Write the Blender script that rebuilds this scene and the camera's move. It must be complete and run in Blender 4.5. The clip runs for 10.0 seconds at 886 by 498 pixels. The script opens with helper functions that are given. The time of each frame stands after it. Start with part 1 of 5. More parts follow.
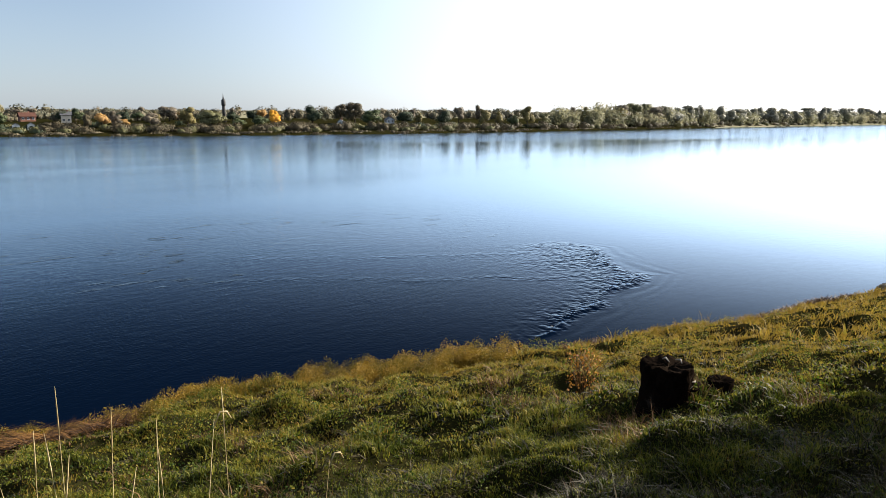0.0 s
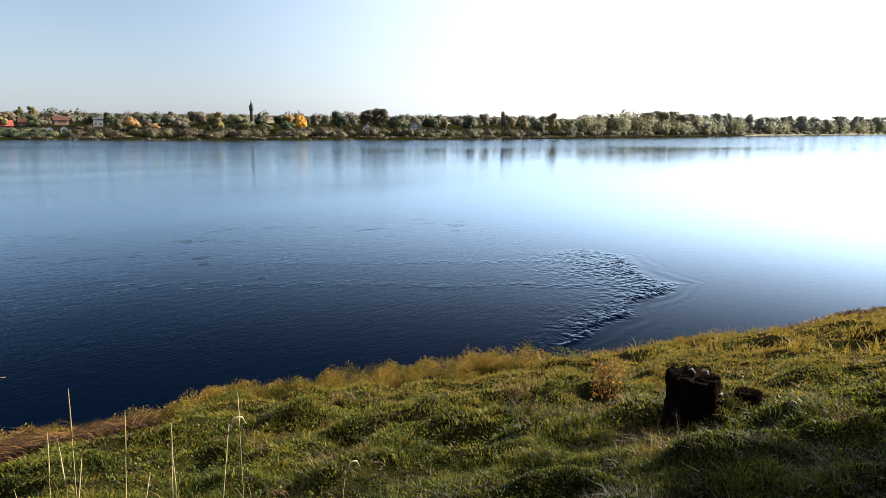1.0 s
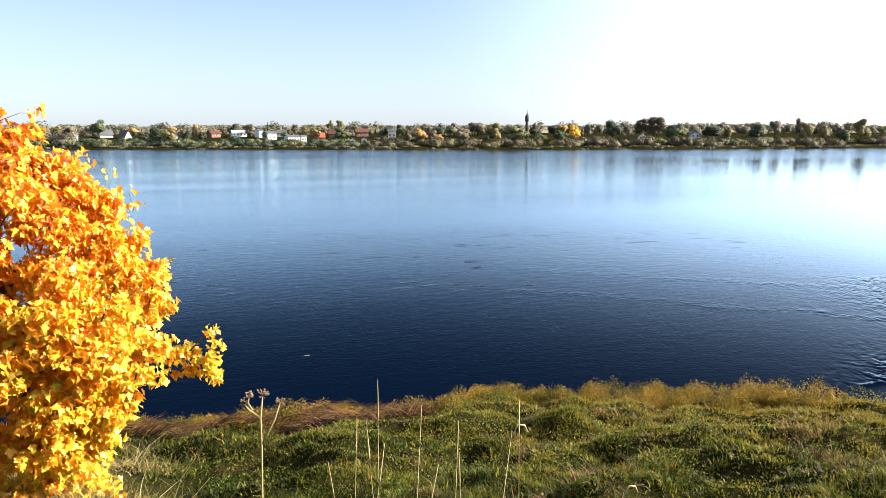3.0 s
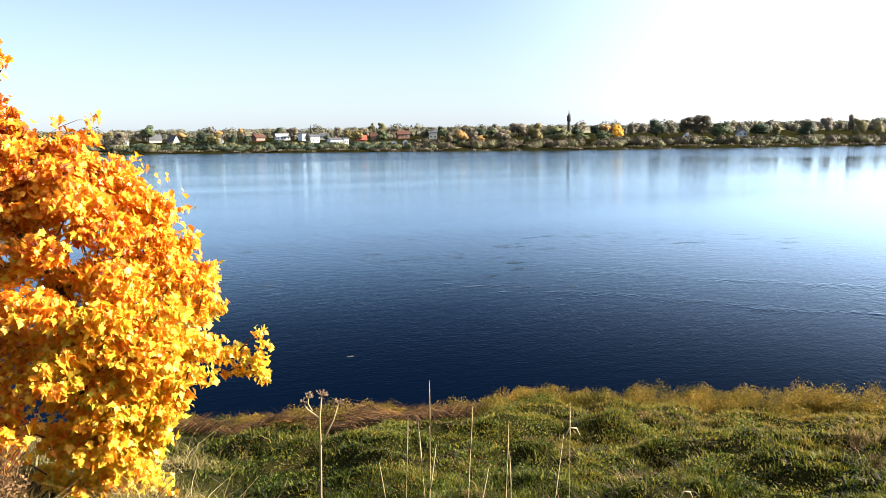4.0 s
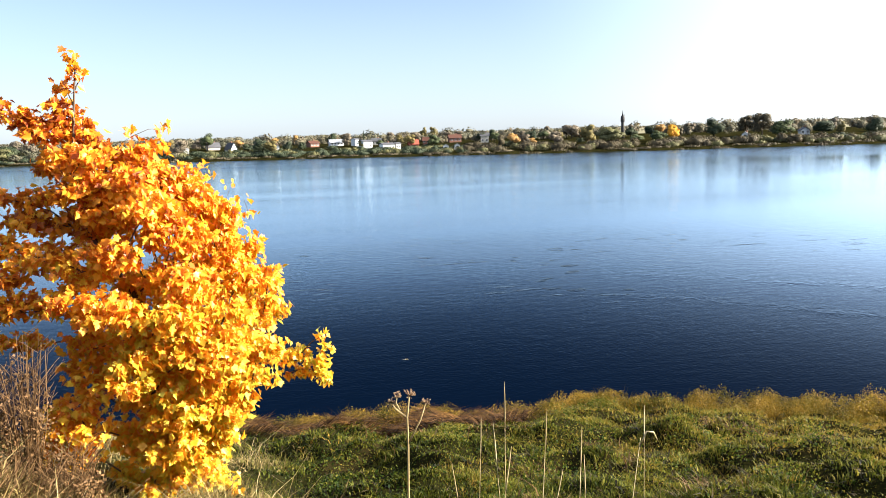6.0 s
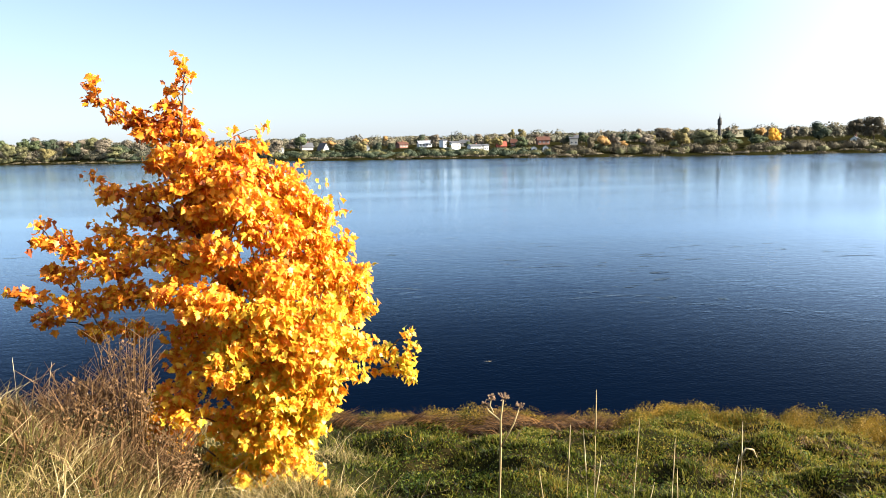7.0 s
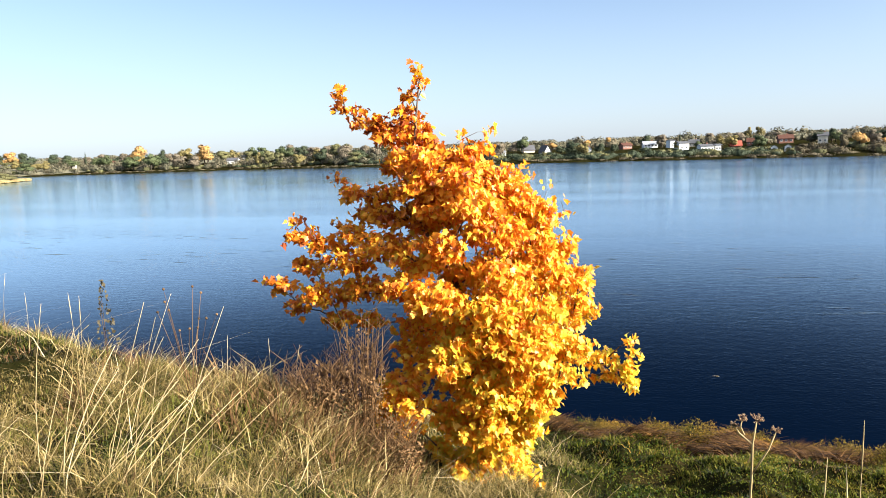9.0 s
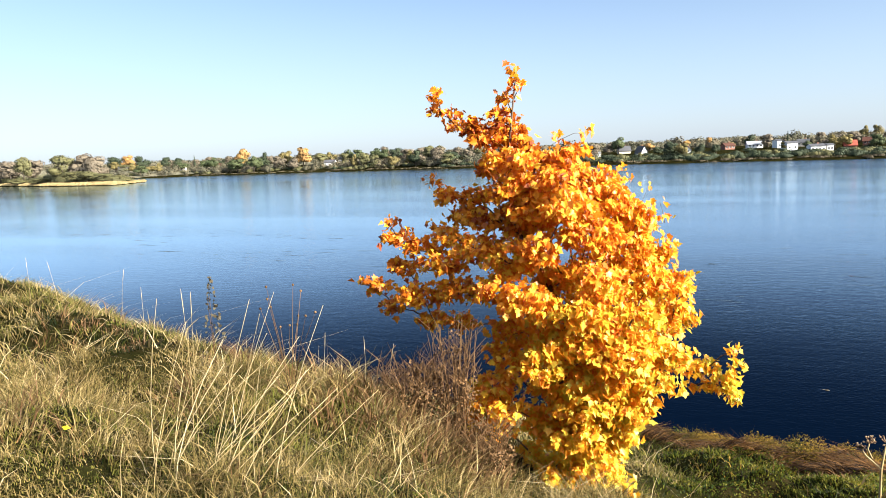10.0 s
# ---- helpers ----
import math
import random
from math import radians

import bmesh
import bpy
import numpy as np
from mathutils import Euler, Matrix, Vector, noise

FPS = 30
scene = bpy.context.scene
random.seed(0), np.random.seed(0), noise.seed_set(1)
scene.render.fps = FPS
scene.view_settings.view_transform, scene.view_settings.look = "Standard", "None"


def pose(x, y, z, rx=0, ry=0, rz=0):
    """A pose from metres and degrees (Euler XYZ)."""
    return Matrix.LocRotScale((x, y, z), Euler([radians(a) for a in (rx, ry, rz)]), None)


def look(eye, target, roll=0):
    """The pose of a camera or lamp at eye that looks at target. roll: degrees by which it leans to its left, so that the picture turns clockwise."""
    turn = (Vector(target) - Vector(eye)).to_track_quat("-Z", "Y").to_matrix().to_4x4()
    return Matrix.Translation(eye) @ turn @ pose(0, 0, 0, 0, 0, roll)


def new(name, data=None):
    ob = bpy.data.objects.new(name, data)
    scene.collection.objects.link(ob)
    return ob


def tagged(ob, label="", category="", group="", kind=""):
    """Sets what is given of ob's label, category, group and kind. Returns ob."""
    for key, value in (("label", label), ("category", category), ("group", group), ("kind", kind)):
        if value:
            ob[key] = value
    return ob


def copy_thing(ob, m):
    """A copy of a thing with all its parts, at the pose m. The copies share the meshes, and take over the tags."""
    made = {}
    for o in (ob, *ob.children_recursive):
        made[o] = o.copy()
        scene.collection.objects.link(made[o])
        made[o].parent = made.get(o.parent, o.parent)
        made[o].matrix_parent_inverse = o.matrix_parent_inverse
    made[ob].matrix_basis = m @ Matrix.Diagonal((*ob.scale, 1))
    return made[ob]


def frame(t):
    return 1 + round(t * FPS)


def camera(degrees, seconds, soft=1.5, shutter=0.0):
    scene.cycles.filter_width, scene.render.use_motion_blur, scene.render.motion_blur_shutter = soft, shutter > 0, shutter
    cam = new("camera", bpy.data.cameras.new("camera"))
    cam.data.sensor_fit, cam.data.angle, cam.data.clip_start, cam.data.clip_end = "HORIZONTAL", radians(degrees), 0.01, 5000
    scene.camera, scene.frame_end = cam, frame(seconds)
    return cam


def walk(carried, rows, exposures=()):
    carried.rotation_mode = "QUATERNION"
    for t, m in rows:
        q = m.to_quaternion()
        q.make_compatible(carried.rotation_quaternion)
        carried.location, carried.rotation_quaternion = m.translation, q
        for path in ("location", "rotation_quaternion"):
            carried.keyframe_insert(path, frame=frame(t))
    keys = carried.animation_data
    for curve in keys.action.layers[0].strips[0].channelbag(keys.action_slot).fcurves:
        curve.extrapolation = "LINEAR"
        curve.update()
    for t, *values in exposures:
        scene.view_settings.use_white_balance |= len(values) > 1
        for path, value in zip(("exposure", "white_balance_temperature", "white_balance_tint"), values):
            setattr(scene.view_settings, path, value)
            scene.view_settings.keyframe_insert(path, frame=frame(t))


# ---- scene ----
cam = camera(63.89, 10.0, 0.72)
PATH = [
    (0, look((0.144, -0.118, 6.201), (6.857, 7.078, 4.420), -0.05)),
    (0.5, look((0.161, -0.104, 6.189), (6.833, 7.135, 4.435), 0.14)),
    (1, look((0.187, -0.083, 6.189), (6.661, 7.347, 4.491), 0.33)),
    (1.5, look((0.172, -0.029, 6.188), (5.811, 8.060, 4.523), 0.36)),
    (2, look((0.161, -0.011, 6.186), (4.752, 8.721, 4.552), -0.11)),
    (2.5, look((0.144, -0.045, 6.201), (3.967, 9.056, 4.601), -0.20)),
    (4, look((0.099, -0.038, 6.212), (2.847, 9.451, 4.659), -0.78)),
    (4.5, look((0.082, -0.036, 6.212), (2.683, 9.495, 4.667), -1.66)),
    (5, look((0.064, -0.023, 6.209), (2.612, 9.522, 4.663), -2.51)),
    (6.5, look((0.020, -0.034, 6.212), (1.558, 9.739, 4.755), -1.16)),
    (7, look((0.008, -0.029, 6.213), (0.871, 9.830, 4.778), -1.21)),
    (7.5, look((-0.000, 0.000, 6.200), (0.000, 9.900, 4.789), -1.56)),
    (8, look((-0.008, 0.013, 6.196), (-0.838, 9.882, 4.817), -1.96)),
    (8.5, look((-0.020, 0.009, 6.201), (-1.556, 9.798, 4.854), -1.96)),
    (9, look((-0.029, 0.010, 6.202), (-2.197, 9.682, 4.882), -1.99)),
    (9.5, look((-0.039, 0.015, 6.203), (-2.860, 9.522, 4.913), -2.21)),
    (10, look((-0.052, 0.010, 6.207), (-3.450, 9.331, 4.954), -2.19)),
]
walk(cam, PATH, [(0.0, 1.47, 6300, 10), (1.0, 1.56, 6300, 10), (2.0, 1.90, 6300, 10), (2.5, 2.0, 6300, 10), (6.0, 2.06, 6300, 10), (8.0, 1.95, 6250, 10), (10.0, 1.87, 6100, 10)])

# ---- world and sun ----
SUN_AZ, SUN_EL = 106, 26
world = bpy.data.worlds.new("sky")
scene.world = world
world.use_nodes = True
wn = world.node_tree
sky = wn.nodes.new("ShaderNodeTexSky")
sky.sky_type, sky.sun_disc = "NISHITA", False
sky.sun_elevation, sky.sun_rotation = radians(SUN_EL), radians(SUN_AZ)
sky.altitude, sky.air_density, sky.dust_density, sky.ozone_density = 50, 1.0, 1.0, 2.5
hsv = wn.nodes.new("ShaderNodeHueSaturation")
hsv.inputs["Saturation"].default_value = 0.94
cool = wn.nodes.new("ShaderNodeMix")
cool.data_type, cool.blend_type = "RGBA", "MULTIPLY"
cool.inputs["Factor"].default_value, cool.inputs["B"].default_value = 1.0, (1.0, 1.0, 1.03, 1)
wn.links.new(sky.outputs["Color"], hsv.inputs["Color"])
wn.links.new(hsv.outputs["Color"], cool.inputs["A"])
# pale haze that thickens towards the horizon all round
tc, sep = wn.nodes.new("ShaderNodeTexCoord"), wn.nodes.new("ShaderNodeSeparateXYZ")
wn.links.new(tc.outputs["Generated"], sep.inputs[0])
low = wn.nodes.new("ShaderNodeMapRange")
low.interpolation_type = "SMOOTHSTEP"
for socket, value in (("From Min", 0.0), ("From Max", 0.32), ("To Min", 0.45), ("To Max", 0.0)):
    low.inputs[socket].default_value = value
wn.links.new(sep.outputs["Z"], low.inputs["Value"])
haze = wn.nodes.new("ShaderNodeMix")
haze.data_type, haze.inputs["B"].default_value = "RGBA", (4.7, 5.35, 6.4, 1)
wn.links.new(low.outputs["Result"], haze.inputs["Factor"])
wn.links.new(cool.outputs["Result"], haze.inputs["A"])
# the whole sky whitens smoothly towards the sun
sd = Vector((math.sin(radians(SUN_AZ)) * math.cos(radians(SUN_EL)), math.cos(radians(SUN_AZ)) * math.cos(radians(SUN_EL)), math.sin(radians(SUN_EL))))
dot = wn.nodes.new("ShaderNodeVectorMath")
dot.operation = "DOT_PRODUCT"
dot.inputs[1].default_value = sd
wn.links.new(tc.outputs["Generated"], dot.inputs[0])
glare = wn.nodes.new("ShaderNodeMapRange")
glare.interpolation_type = "SMOOTHSTEP"
for socket, value in (("From Min", 0.06), ("From Max", 1.0), ("To Min", 0.0), ("To Max", 1.0)):
    glare.inputs[socket].default_value = value
wn.links.new(dot.outputs["Value"], glare.inputs["Value"])
# and brightens further close round it
aureole = wn.nodes.new("ShaderNodeMapRange")
aureole.interpolation_type = "SMOOTHSTEP"
for socket, value in (("From Min", 0.5), ("From Max", 1.0), ("To Min", 0.0), ("To Max", 0.6)):
    aureole.inputs[socket].default_value = value
wn.links.new(dot.outputs["Value"], aureole.inputs["Value"])
both = wn.nodes.new("ShaderNodeMath")
wn.links.new(glare.outputs["Result"], both.inputs[0])
wn.links.new(aureole.outputs["Result"], both.inputs[1])
lit = wn.nodes.new("ShaderNodeVectorMath")
lit.operation, lit.inputs[0].default_value = "MULTIPLY_ADD", (8.6, 8.6, 8.6)
wn.links.new(both.outputs["Value"], lit.inputs[1])
wn.links.new(haze.outputs["Result"], lit.inputs[2])
wn.links.new(lit.outputs["Vector"], wn.nodes["Background"].inputs["Color"])
wn.nodes["Background"].inputs["Strength"].default_value = 0.05
sun = new("sun", bpy.data.lights.new("sun", "SUN"))
sun.data.energy, sun.data.angle, sun.data.color = 5.0, radians(0.6), (1.0, 0.90, 0.74)
sun.matrix_basis = look(sd * 50, (0, 0, 0))


# ---- materials ----
def material(name):
    m = bpy.data.materials.new(name)
    m.use_nodes = True
    nt = m.node_tree
    return m, nt, nt.nodes["Principled BSDF"]


def node(nt, kind, **values):
    n = nt.nodes.new(kind)
    for k, v in values.items():
        n.inputs[k].default_value = v
    return n


def ramp(nt, colours, source):
    n = nt.nodes.new("ShaderNodeValToRGB")
    e = n.color_ramp.elements
    while len(e) < len(colours):
        e.new(0.5)
    for i, (p, c) in enumerate(colours):
        e[i].position, e[i].color = p, (*c, 1)
    nt.links.new(source, n.inputs["Fac"])
    return n.outputs["Color"]


def noise_at(nt, scale, detail=4.0, stretch=None):
    g = nt.nodes.new("ShaderNodeNewGeometry")
    src = g.outputs["Position"]
    if stretch:
        mp = nt.nodes.new("ShaderNodeMapping")
        mp.inputs["Scale"].default_value = stretch
        nt.links.new(src, mp.inputs["Vector"])
        src = mp.outputs["Vector"]
    n = node(nt, "ShaderNodeTexNoise", Scale=scale, Detail=detail)
    nt.links.new(src, n.inputs["Vector"])
    return n.outputs["Fac"]


def maths(nt, op, a, b=0.0, c=None):
    n = nt.nodes.new("ShaderNodeMath")
    n.operation = op
    for sock, v in zip(n.inputs, (a, b, c)):
        if v is None:
            continue
        if hasattr(v, "links"):
            nt.links.new(v, sock)
        else:
            sock.default_value = v
    return n.outputs["Value"]


def bump(nt, bsdf, height, strength=0.4, distance=0.02):
    b = node(nt, "ShaderNodeBump", Strength=strength, Distance=distance)
    nt.links.new(height, b.inputs["Height"])
    nt.links.new(b.outputs["Normal"], bsdf.inputs["Normal"])


def surface(name, colours, scale, rough=0.85, fine=None, relief=0.5, metal=0.0, stretch=None):
    """A solid surface: blotches at one scale, grain at a finer one, and relief."""
    m, nt, b = material(name)
    fine = fine or scale * 9
    big, small = noise_at(nt, scale, 5, stretch), noise_at(nt, fine, 3, stretch)
    v = maths(nt, "ADD", maths(nt, "MULTIPLY", big, 0.65), maths(nt, "MULTIPLY", small, 0.35))
    nt.links.new(ramp(nt, colours, v), b.inputs["Base Color"])
    b.inputs["Roughness"].default_value, b.inputs["Metallic"].default_value = rough, metal
    b.inputs["Specular IOR Level"].default_value = 0.5 if rough < 0.6 else 0.15 if rough < 0.95 else 0.0
    bump(nt, b, small, relief, 0.4 / fine)
    return m


def foliage(name, colours, patch=0.4, patch_weight=0.5, glow=0.35, rough=0.6, per_object=0.0, rise=None, sheen=0.12):
    """Leaves and blades: colours by the single leaf and by larger patches, with light that comes through them."""
    m, nt, b = material(name)
    g = nt.nodes.new("ShaderNodeNewGeometry")
    oi = nt.nodes.new("ShaderNodeObjectInfo")
    own = maths(nt, "FRACT", maths(nt, "ADD", g.outputs["Random Per Island"], oi.outputs["Random"]))
    v = maths(nt, "ADD", maths(nt, "MULTIPLY", own, 1 - patch_weight - per_object), maths(nt, "MULTIPLY", noise_at(nt, patch, 3), patch_weight))
    v = maths(nt, "ADD", v, maths(nt, "MULTIPLY", oi.outputs["Random"], per_object))
    if rise:
        s = nt.nodes.new("ShaderNodeSeparateXYZ")
        nt.links.new(g.outputs["Position"], s.inputs[0])
        v = maths(nt, "ADD", v, maths(nt, "ADD", maths(nt, "MULTIPLY_ADD", s.outputs["Z"], rise[0], rise[1]), maths(nt, "MULTIPLY", s.outputs["X"], rise[2])))
    col = ramp(nt, colours, v)
    nt.links.new(col, b.inputs["Base Color"])
    b.inputs["Roughness"].default_value = rough
    b.inputs["Specular IOR Level"].default_value = sheen
    tr = nt.nodes.new("ShaderNodeBsdfTranslucent")
    nt.links.new(col, tr.inputs["Color"])
    mx = node(nt, "ShaderNodeMixShader", Fac=glow)
    nt.links.new(b.outputs[0], mx.inputs[1])
    nt.links.new(tr.outputs[0], mx.inputs[2])
    nt.links.new(mx.outputs[0], nt.nodes["Material Output"].inputs["Surface"])
    return m


def water_material():
    m, nt, b = material("river_water")
    deep = ramp(nt, [(0.3, (0.0005, 0.0022, 0.0070)), (0.7, (0.0007, 0.0029, 0.0092))], noise_at(nt, 0.05, 3))
    nt.links.new(deep, b.inputs["Base Color"])
    b.inputs["Roughness"].default_value, b.inputs["Specular IOR Level"].default_value = 0.6, 0.0
    swell = noise_at(nt, 2.6, 3, (0.55, 1.0, 1.0))
    ripple = noise_at(nt, 11.0, 2, (0.7, 1.0, 1.0))
    h = maths(nt, "ADD", maths(nt, "MULTIPLY", swell, 0.36), maths(nt, "MULTIPLY", ripple, 0.28))
    calm = ramp(nt, [(0.38, (0.4, 0.4, 0.4)), (0.52, (0.75, 0.75, 0.75)), (0.66, (1, 1, 1))], noise_at(nt, 0.045, 5, (0.16, 1.0, 1.0)))
    # smooth water upstream of the sunken stones, wind-ruffled water towards the far bank
    g, s = nt.nodes.new("ShaderNodeNewGeometry"), nt.nodes.new("ShaderNodeSeparateXYZ")
    nt.links.new(g.outputs["Position"], s.inputs[0])
    along = maths(nt, "ADD", maths(nt, "MULTIPLY", s.outputs["X"], -0.79), maths(nt, "MULTIPLY", s.outputs["Y"], 0.61))
    across = maths(nt, "ADD", maths(nt, "MULTIPLY", s.outputs["X"], 0.32), maths(nt, "MULTIPLY", s.outputs["Y"], 0.947))
    wobble = maths(nt, "MULTIPLY_ADD", noise_at(nt, 0.02, 3), 60.0, -30.0)

    def step(value, lo, hi, a, b):
        n = nt.nodes.new("ShaderNodeMapRange")
        n.interpolation_type = "SMOOTHSTEP"
        for socket, v in zip(n.inputs[1:5], (lo, hi, a, b)):
            socket.default_value = v
        nt.links.new(value, n.inputs["Value"])
        return n.outputs["Result"]

    # a few dark streaks of eddying water
    streak = step(noise_at(nt, 1.5, 5, (0.34, 1.0, 1.0)), 0.60, 0.70, 0.0, 1.8)
    streak = maths(nt, "MULTIPLY", streak, maths(nt, "MULTIPLY", step(across, 24, 30, 0.0, 1.0), maths(nt, "MULTIPLY", maths(nt, "MULTIPLY", step(across, 38, 52, 1.0, 0.0), step(noise_at(nt, 0.12, 2), 0.45, 0.6, 0.0, 1.0)), step(along, -14, 4, 0.0, 1.0))))
    amount = maths(nt, "ADD", maths(nt, "ADD", streak, step(along, -14, 6, 0.3, 0.85)), step(maths(nt, "ADD", across, wobble), 165, 225, 0.0, 3.2))
    bp = node(nt, "ShaderNodeBump", Strength=0.38, Distance=0.09)
    nt.links.new(maths(nt, "MULTIPLY", maths(nt, "MULTIPLY", h, calm), amount), bp.inputs["Height"])
    fr = node(nt, "ShaderNodeFresnel", IOR=1.333)
    nt.links.new(bp.outputs["Normal"], fr.inputs["Normal"])
    gloss = nt.nodes.new("ShaderNodeBsdfAnisotropic")
    gloss.inputs["Color"].default_value, gloss.inputs["Roughness"].default_value = (0.67, 0.825, 1.0, 1), 0.065
    nt.links.new(bp.outputs["Normal"], gloss.inputs["Normal"])
    mx = nt.nodes.new("ShaderNodeMixShader")
    lift = maths(nt, "MULTIPLY", maths(nt, "POWER", fr.outputs["Fac"], 4.5), 56.0)
    nt.links.new(maths(nt, "DIVIDE", lift, maths(nt, "ADD", lift, 1.0)), mx.inputs["Fac"])
    nt.links.new(b.outputs[0], mx.inputs[1])
    nt.links.new(gloss.outputs[0], mx.inputs[2])
    nt.links.new(mx.outputs[0], nt.nodes["Material Output"].inputs["Surface"])
    return m


M = {
    "water": water_material(),
    # near-black: the shade in the gaps between tufts is put into the soil
    "soil": surface("soil_with_gap_shade", [(0.3, (0.006, 0.006, 0.002)), (0.5, (0.013, 0.013, 0.004)), (0.7, (0.028, 0.020, 0.008))], 0.5, 0.95, 7, 0.8),
    # darkest stops hold painted shade; last term brightens the sunlit right-hand slope
    "green": foliage("meadow_grass", [(0.28, (0.008, 0.014, 0.0015)), (0.42, (0.034, 0.050, 0.004)), (0.52, (0.098, 0.108, 0.010)), (0.64, (0.180, 0.164, 0.022)), (0.80, (0.25, 0.165, 0.024))], 1.9, 0.68, 0.35, 0.6, 0.0, (-0.06, 0.06, 0.030)),
    "herb": foliage("meadow_herbs", [(0.25, (0.011, 0.024, 0.003)), (0.42, (0.036, 0.062, 0.006)), (0.57, (0.092, 0.110, 0.013)), (0.76, (0.20, 0.150, 0.022))], 1.5, 0.55, 0.42, 0.6, 0.0, (-0.06, 0.10, 0.016)),
    # dead grass, darkened further to paint the shade down between the tufts
    "thatch": foliage("thatch_with_gap_shade", [(0.25, (0.0056, 0.0049, 0.0021)), (0.5, (0.0224, 0.0182, 0.0063)), (0.8, (0.084, 0.0602, 0.0231))], 2.0, 0.5, 0.15),
    "dry": foliage("dry_bank_grass", [(0.26, (0.040, 0.046, 0.010)), (0.40, (0.112, 0.084, 0.024)), (0.56, (0.25, 0.182, 0.064)), (0.76, (0.45, 0.35, 0.17))], 2.4, 0.6, 0.3),
    "bank_grass": foliage("bank_top_grass", [(0.25, (0.045, 0.058, 0.008)), (0.5, (0.125, 0.128, 0.020)), (0.75, (0.25, 0.205, 0.055))], 2.2, 0.6, 0.35),
    "gold": foliage("golden_shore_grass", [(0.25, (0.026, 0.026, 0.004)), (0.42, (0.098, 0.075, 0.009)), (0.60, (0.265, 0.165, 0.021)), (0.8, (0.38, 0.20, 0.030))], 2.2, 0.85, 0.35),
    "sedge": foliage("flattened_sedge", [(0.30, (0.009, 0.005, 0.002)), (0.50, (0.050, 0.023, 0.007)), (0.74, (0.21, 0.105, 0.030))], 3.2, 0.6, 0.15),
    "straw": foliage("straw", [(0.2, (0.36, 0.27, 0.13)), (0.8, (0.62, 0.50, 0.29))], 2.0, 0.3, 0.15),
    "brown": foliage("dead_shrub", [(0.2, (0.055, 0.030, 0.013)), (0.8, (0.21, 0.12, 0.052))], 2.0, 0.4, 0.15),
    "umbel": foliage("dried_umbel", [(0.2, (0.16, 0.09, 0.05)), (0.8, (0.40, 0.28, 0.17))], 2.0, 0.3, 0.15),
    "rust": foliage("rusty_leaves", [(0.2, (0.16, 0.06, 0.012)), (0.8, (0.42, 0.20, 0.03))], 2.0, 0.3, 0.3),
    # last term paints the side away from the sun darker, over true autumn reds
    "maple": foliage("maple_leaf", [(0.12, (0.56, 0.52, 0.05)), (0.32, (0.80, 0.54, 0.04)), (0.52, (0.82, 0.39, 0.022)), (0.76, (0.68, 0.20, 0.014)), (1.0, (0.24, 0.04, 0.012))], 1.8, 0.45, 0.38, 0.42, 0.0, (0.09, -0.53, -0.085), 0.35),
    "petal": foliage("yellow_petal", [(0.2, (0.75, 0.55, 0.01)), (0.8, (0.85, 0.66, 0.02))], 2.0, 0.3, 0.2),
    "bark": surface("maple_bark", [(0.3, (0.05, 0.035, 0.025)), (0.7, (0.14, 0.10, 0.075))], 9, 0.9, 60, 0.8, 0, (1, 1, 0.25)),
    "rot": surface("rotten_wood", [(0.35, (0.004, 0.003, 0.0025)), (0.58, (0.010, 0.007, 0.005)), (0.76, (0.06, 0.045, 0.033))], 5, 0.95, 38, 1.0),
    "grey_wood": surface("weathered_wood", [(0.3, (0.18, 0.15, 0.12)), (0.7, (0.36, 0.32, 0.27))], 12, 0.9, 70, 0.6),
    "stone": surface("shore_stone", [(0.3, (0.05, 0.045, 0.04)), (0.7, (0.16, 0.14, 0.12))], 3, 0.8, 25, 0.6),
    "sand": surface("spit_reeds", [(0.3, (0.22, 0.165, 0.075)), (0.7, (0.40, 0.31, 0.15))], 0.2, 0.95, 2, 0.5),
    "white": surface("white_render", [(0.3, (0.66, 0.65, 0.62)), (0.7, (0.80, 0.79, 0.76))], 0.4, 0.9, 3, 0.2),
    "cream": surface("cream_render", [(0.3, (0.48, 0.42, 0.33)), (0.7, (0.58, 0.52, 0.42))], 0.4, 0.9, 3, 0.2),
    "brick": surface("brown_brick", [(0.3, (0.16, 0.08, 0.06)), (0.7, (0.26, 0.13, 0.09))], 0.6, 0.9, 4, 0.3),
    "slate": surface("grey_roof", [(0.3, (0.05, 0.05, 0.055)), (0.7, (0.10, 0.10, 0.105))], 0.4, 0.7, 4, 0.4),
    "pale_roof": surface("pale_roof_sheet", [(0.3, (0.20, 0.205, 0.215)), (0.7, (0.28, 0.285, 0.30))], 0.4, 0.5, 4, 0.2),
    "red_roof": surface("red_roof_tile", [(0.3, (0.24, 0.055, 0.035)), (0.7, (0.34, 0.09, 0.06))], 0.5, 0.8, 4, 0.4),
    "brown_roof": surface("brown_roof_tile", [(0.3, (0.06, 0.026, 0.018)), (0.7, (0.10, 0.045, 0.03))], 0.5, 0.8, 4, 0.4),
    "glass": surface("window_glass", [(0.3, (0.02, 0.025, 0.03)), (0.7, (0.035, 0.04, 0.045))], 0.5, 0.1, 3, 0.05),
    "iron": surface("dark_iron", [(0.3, (0.03, 0.03, 0.03)), (0.7, (0.07, 0.065, 0.06))], 0.8, 0.6, 6, 0.3),
    "trunk": surface("tree_bark", [(0.3, (0.04, 0.032, 0.025)), (0.7, (0.11, 0.09, 0.07))], 2, 0.95, 14, 0.7),
}
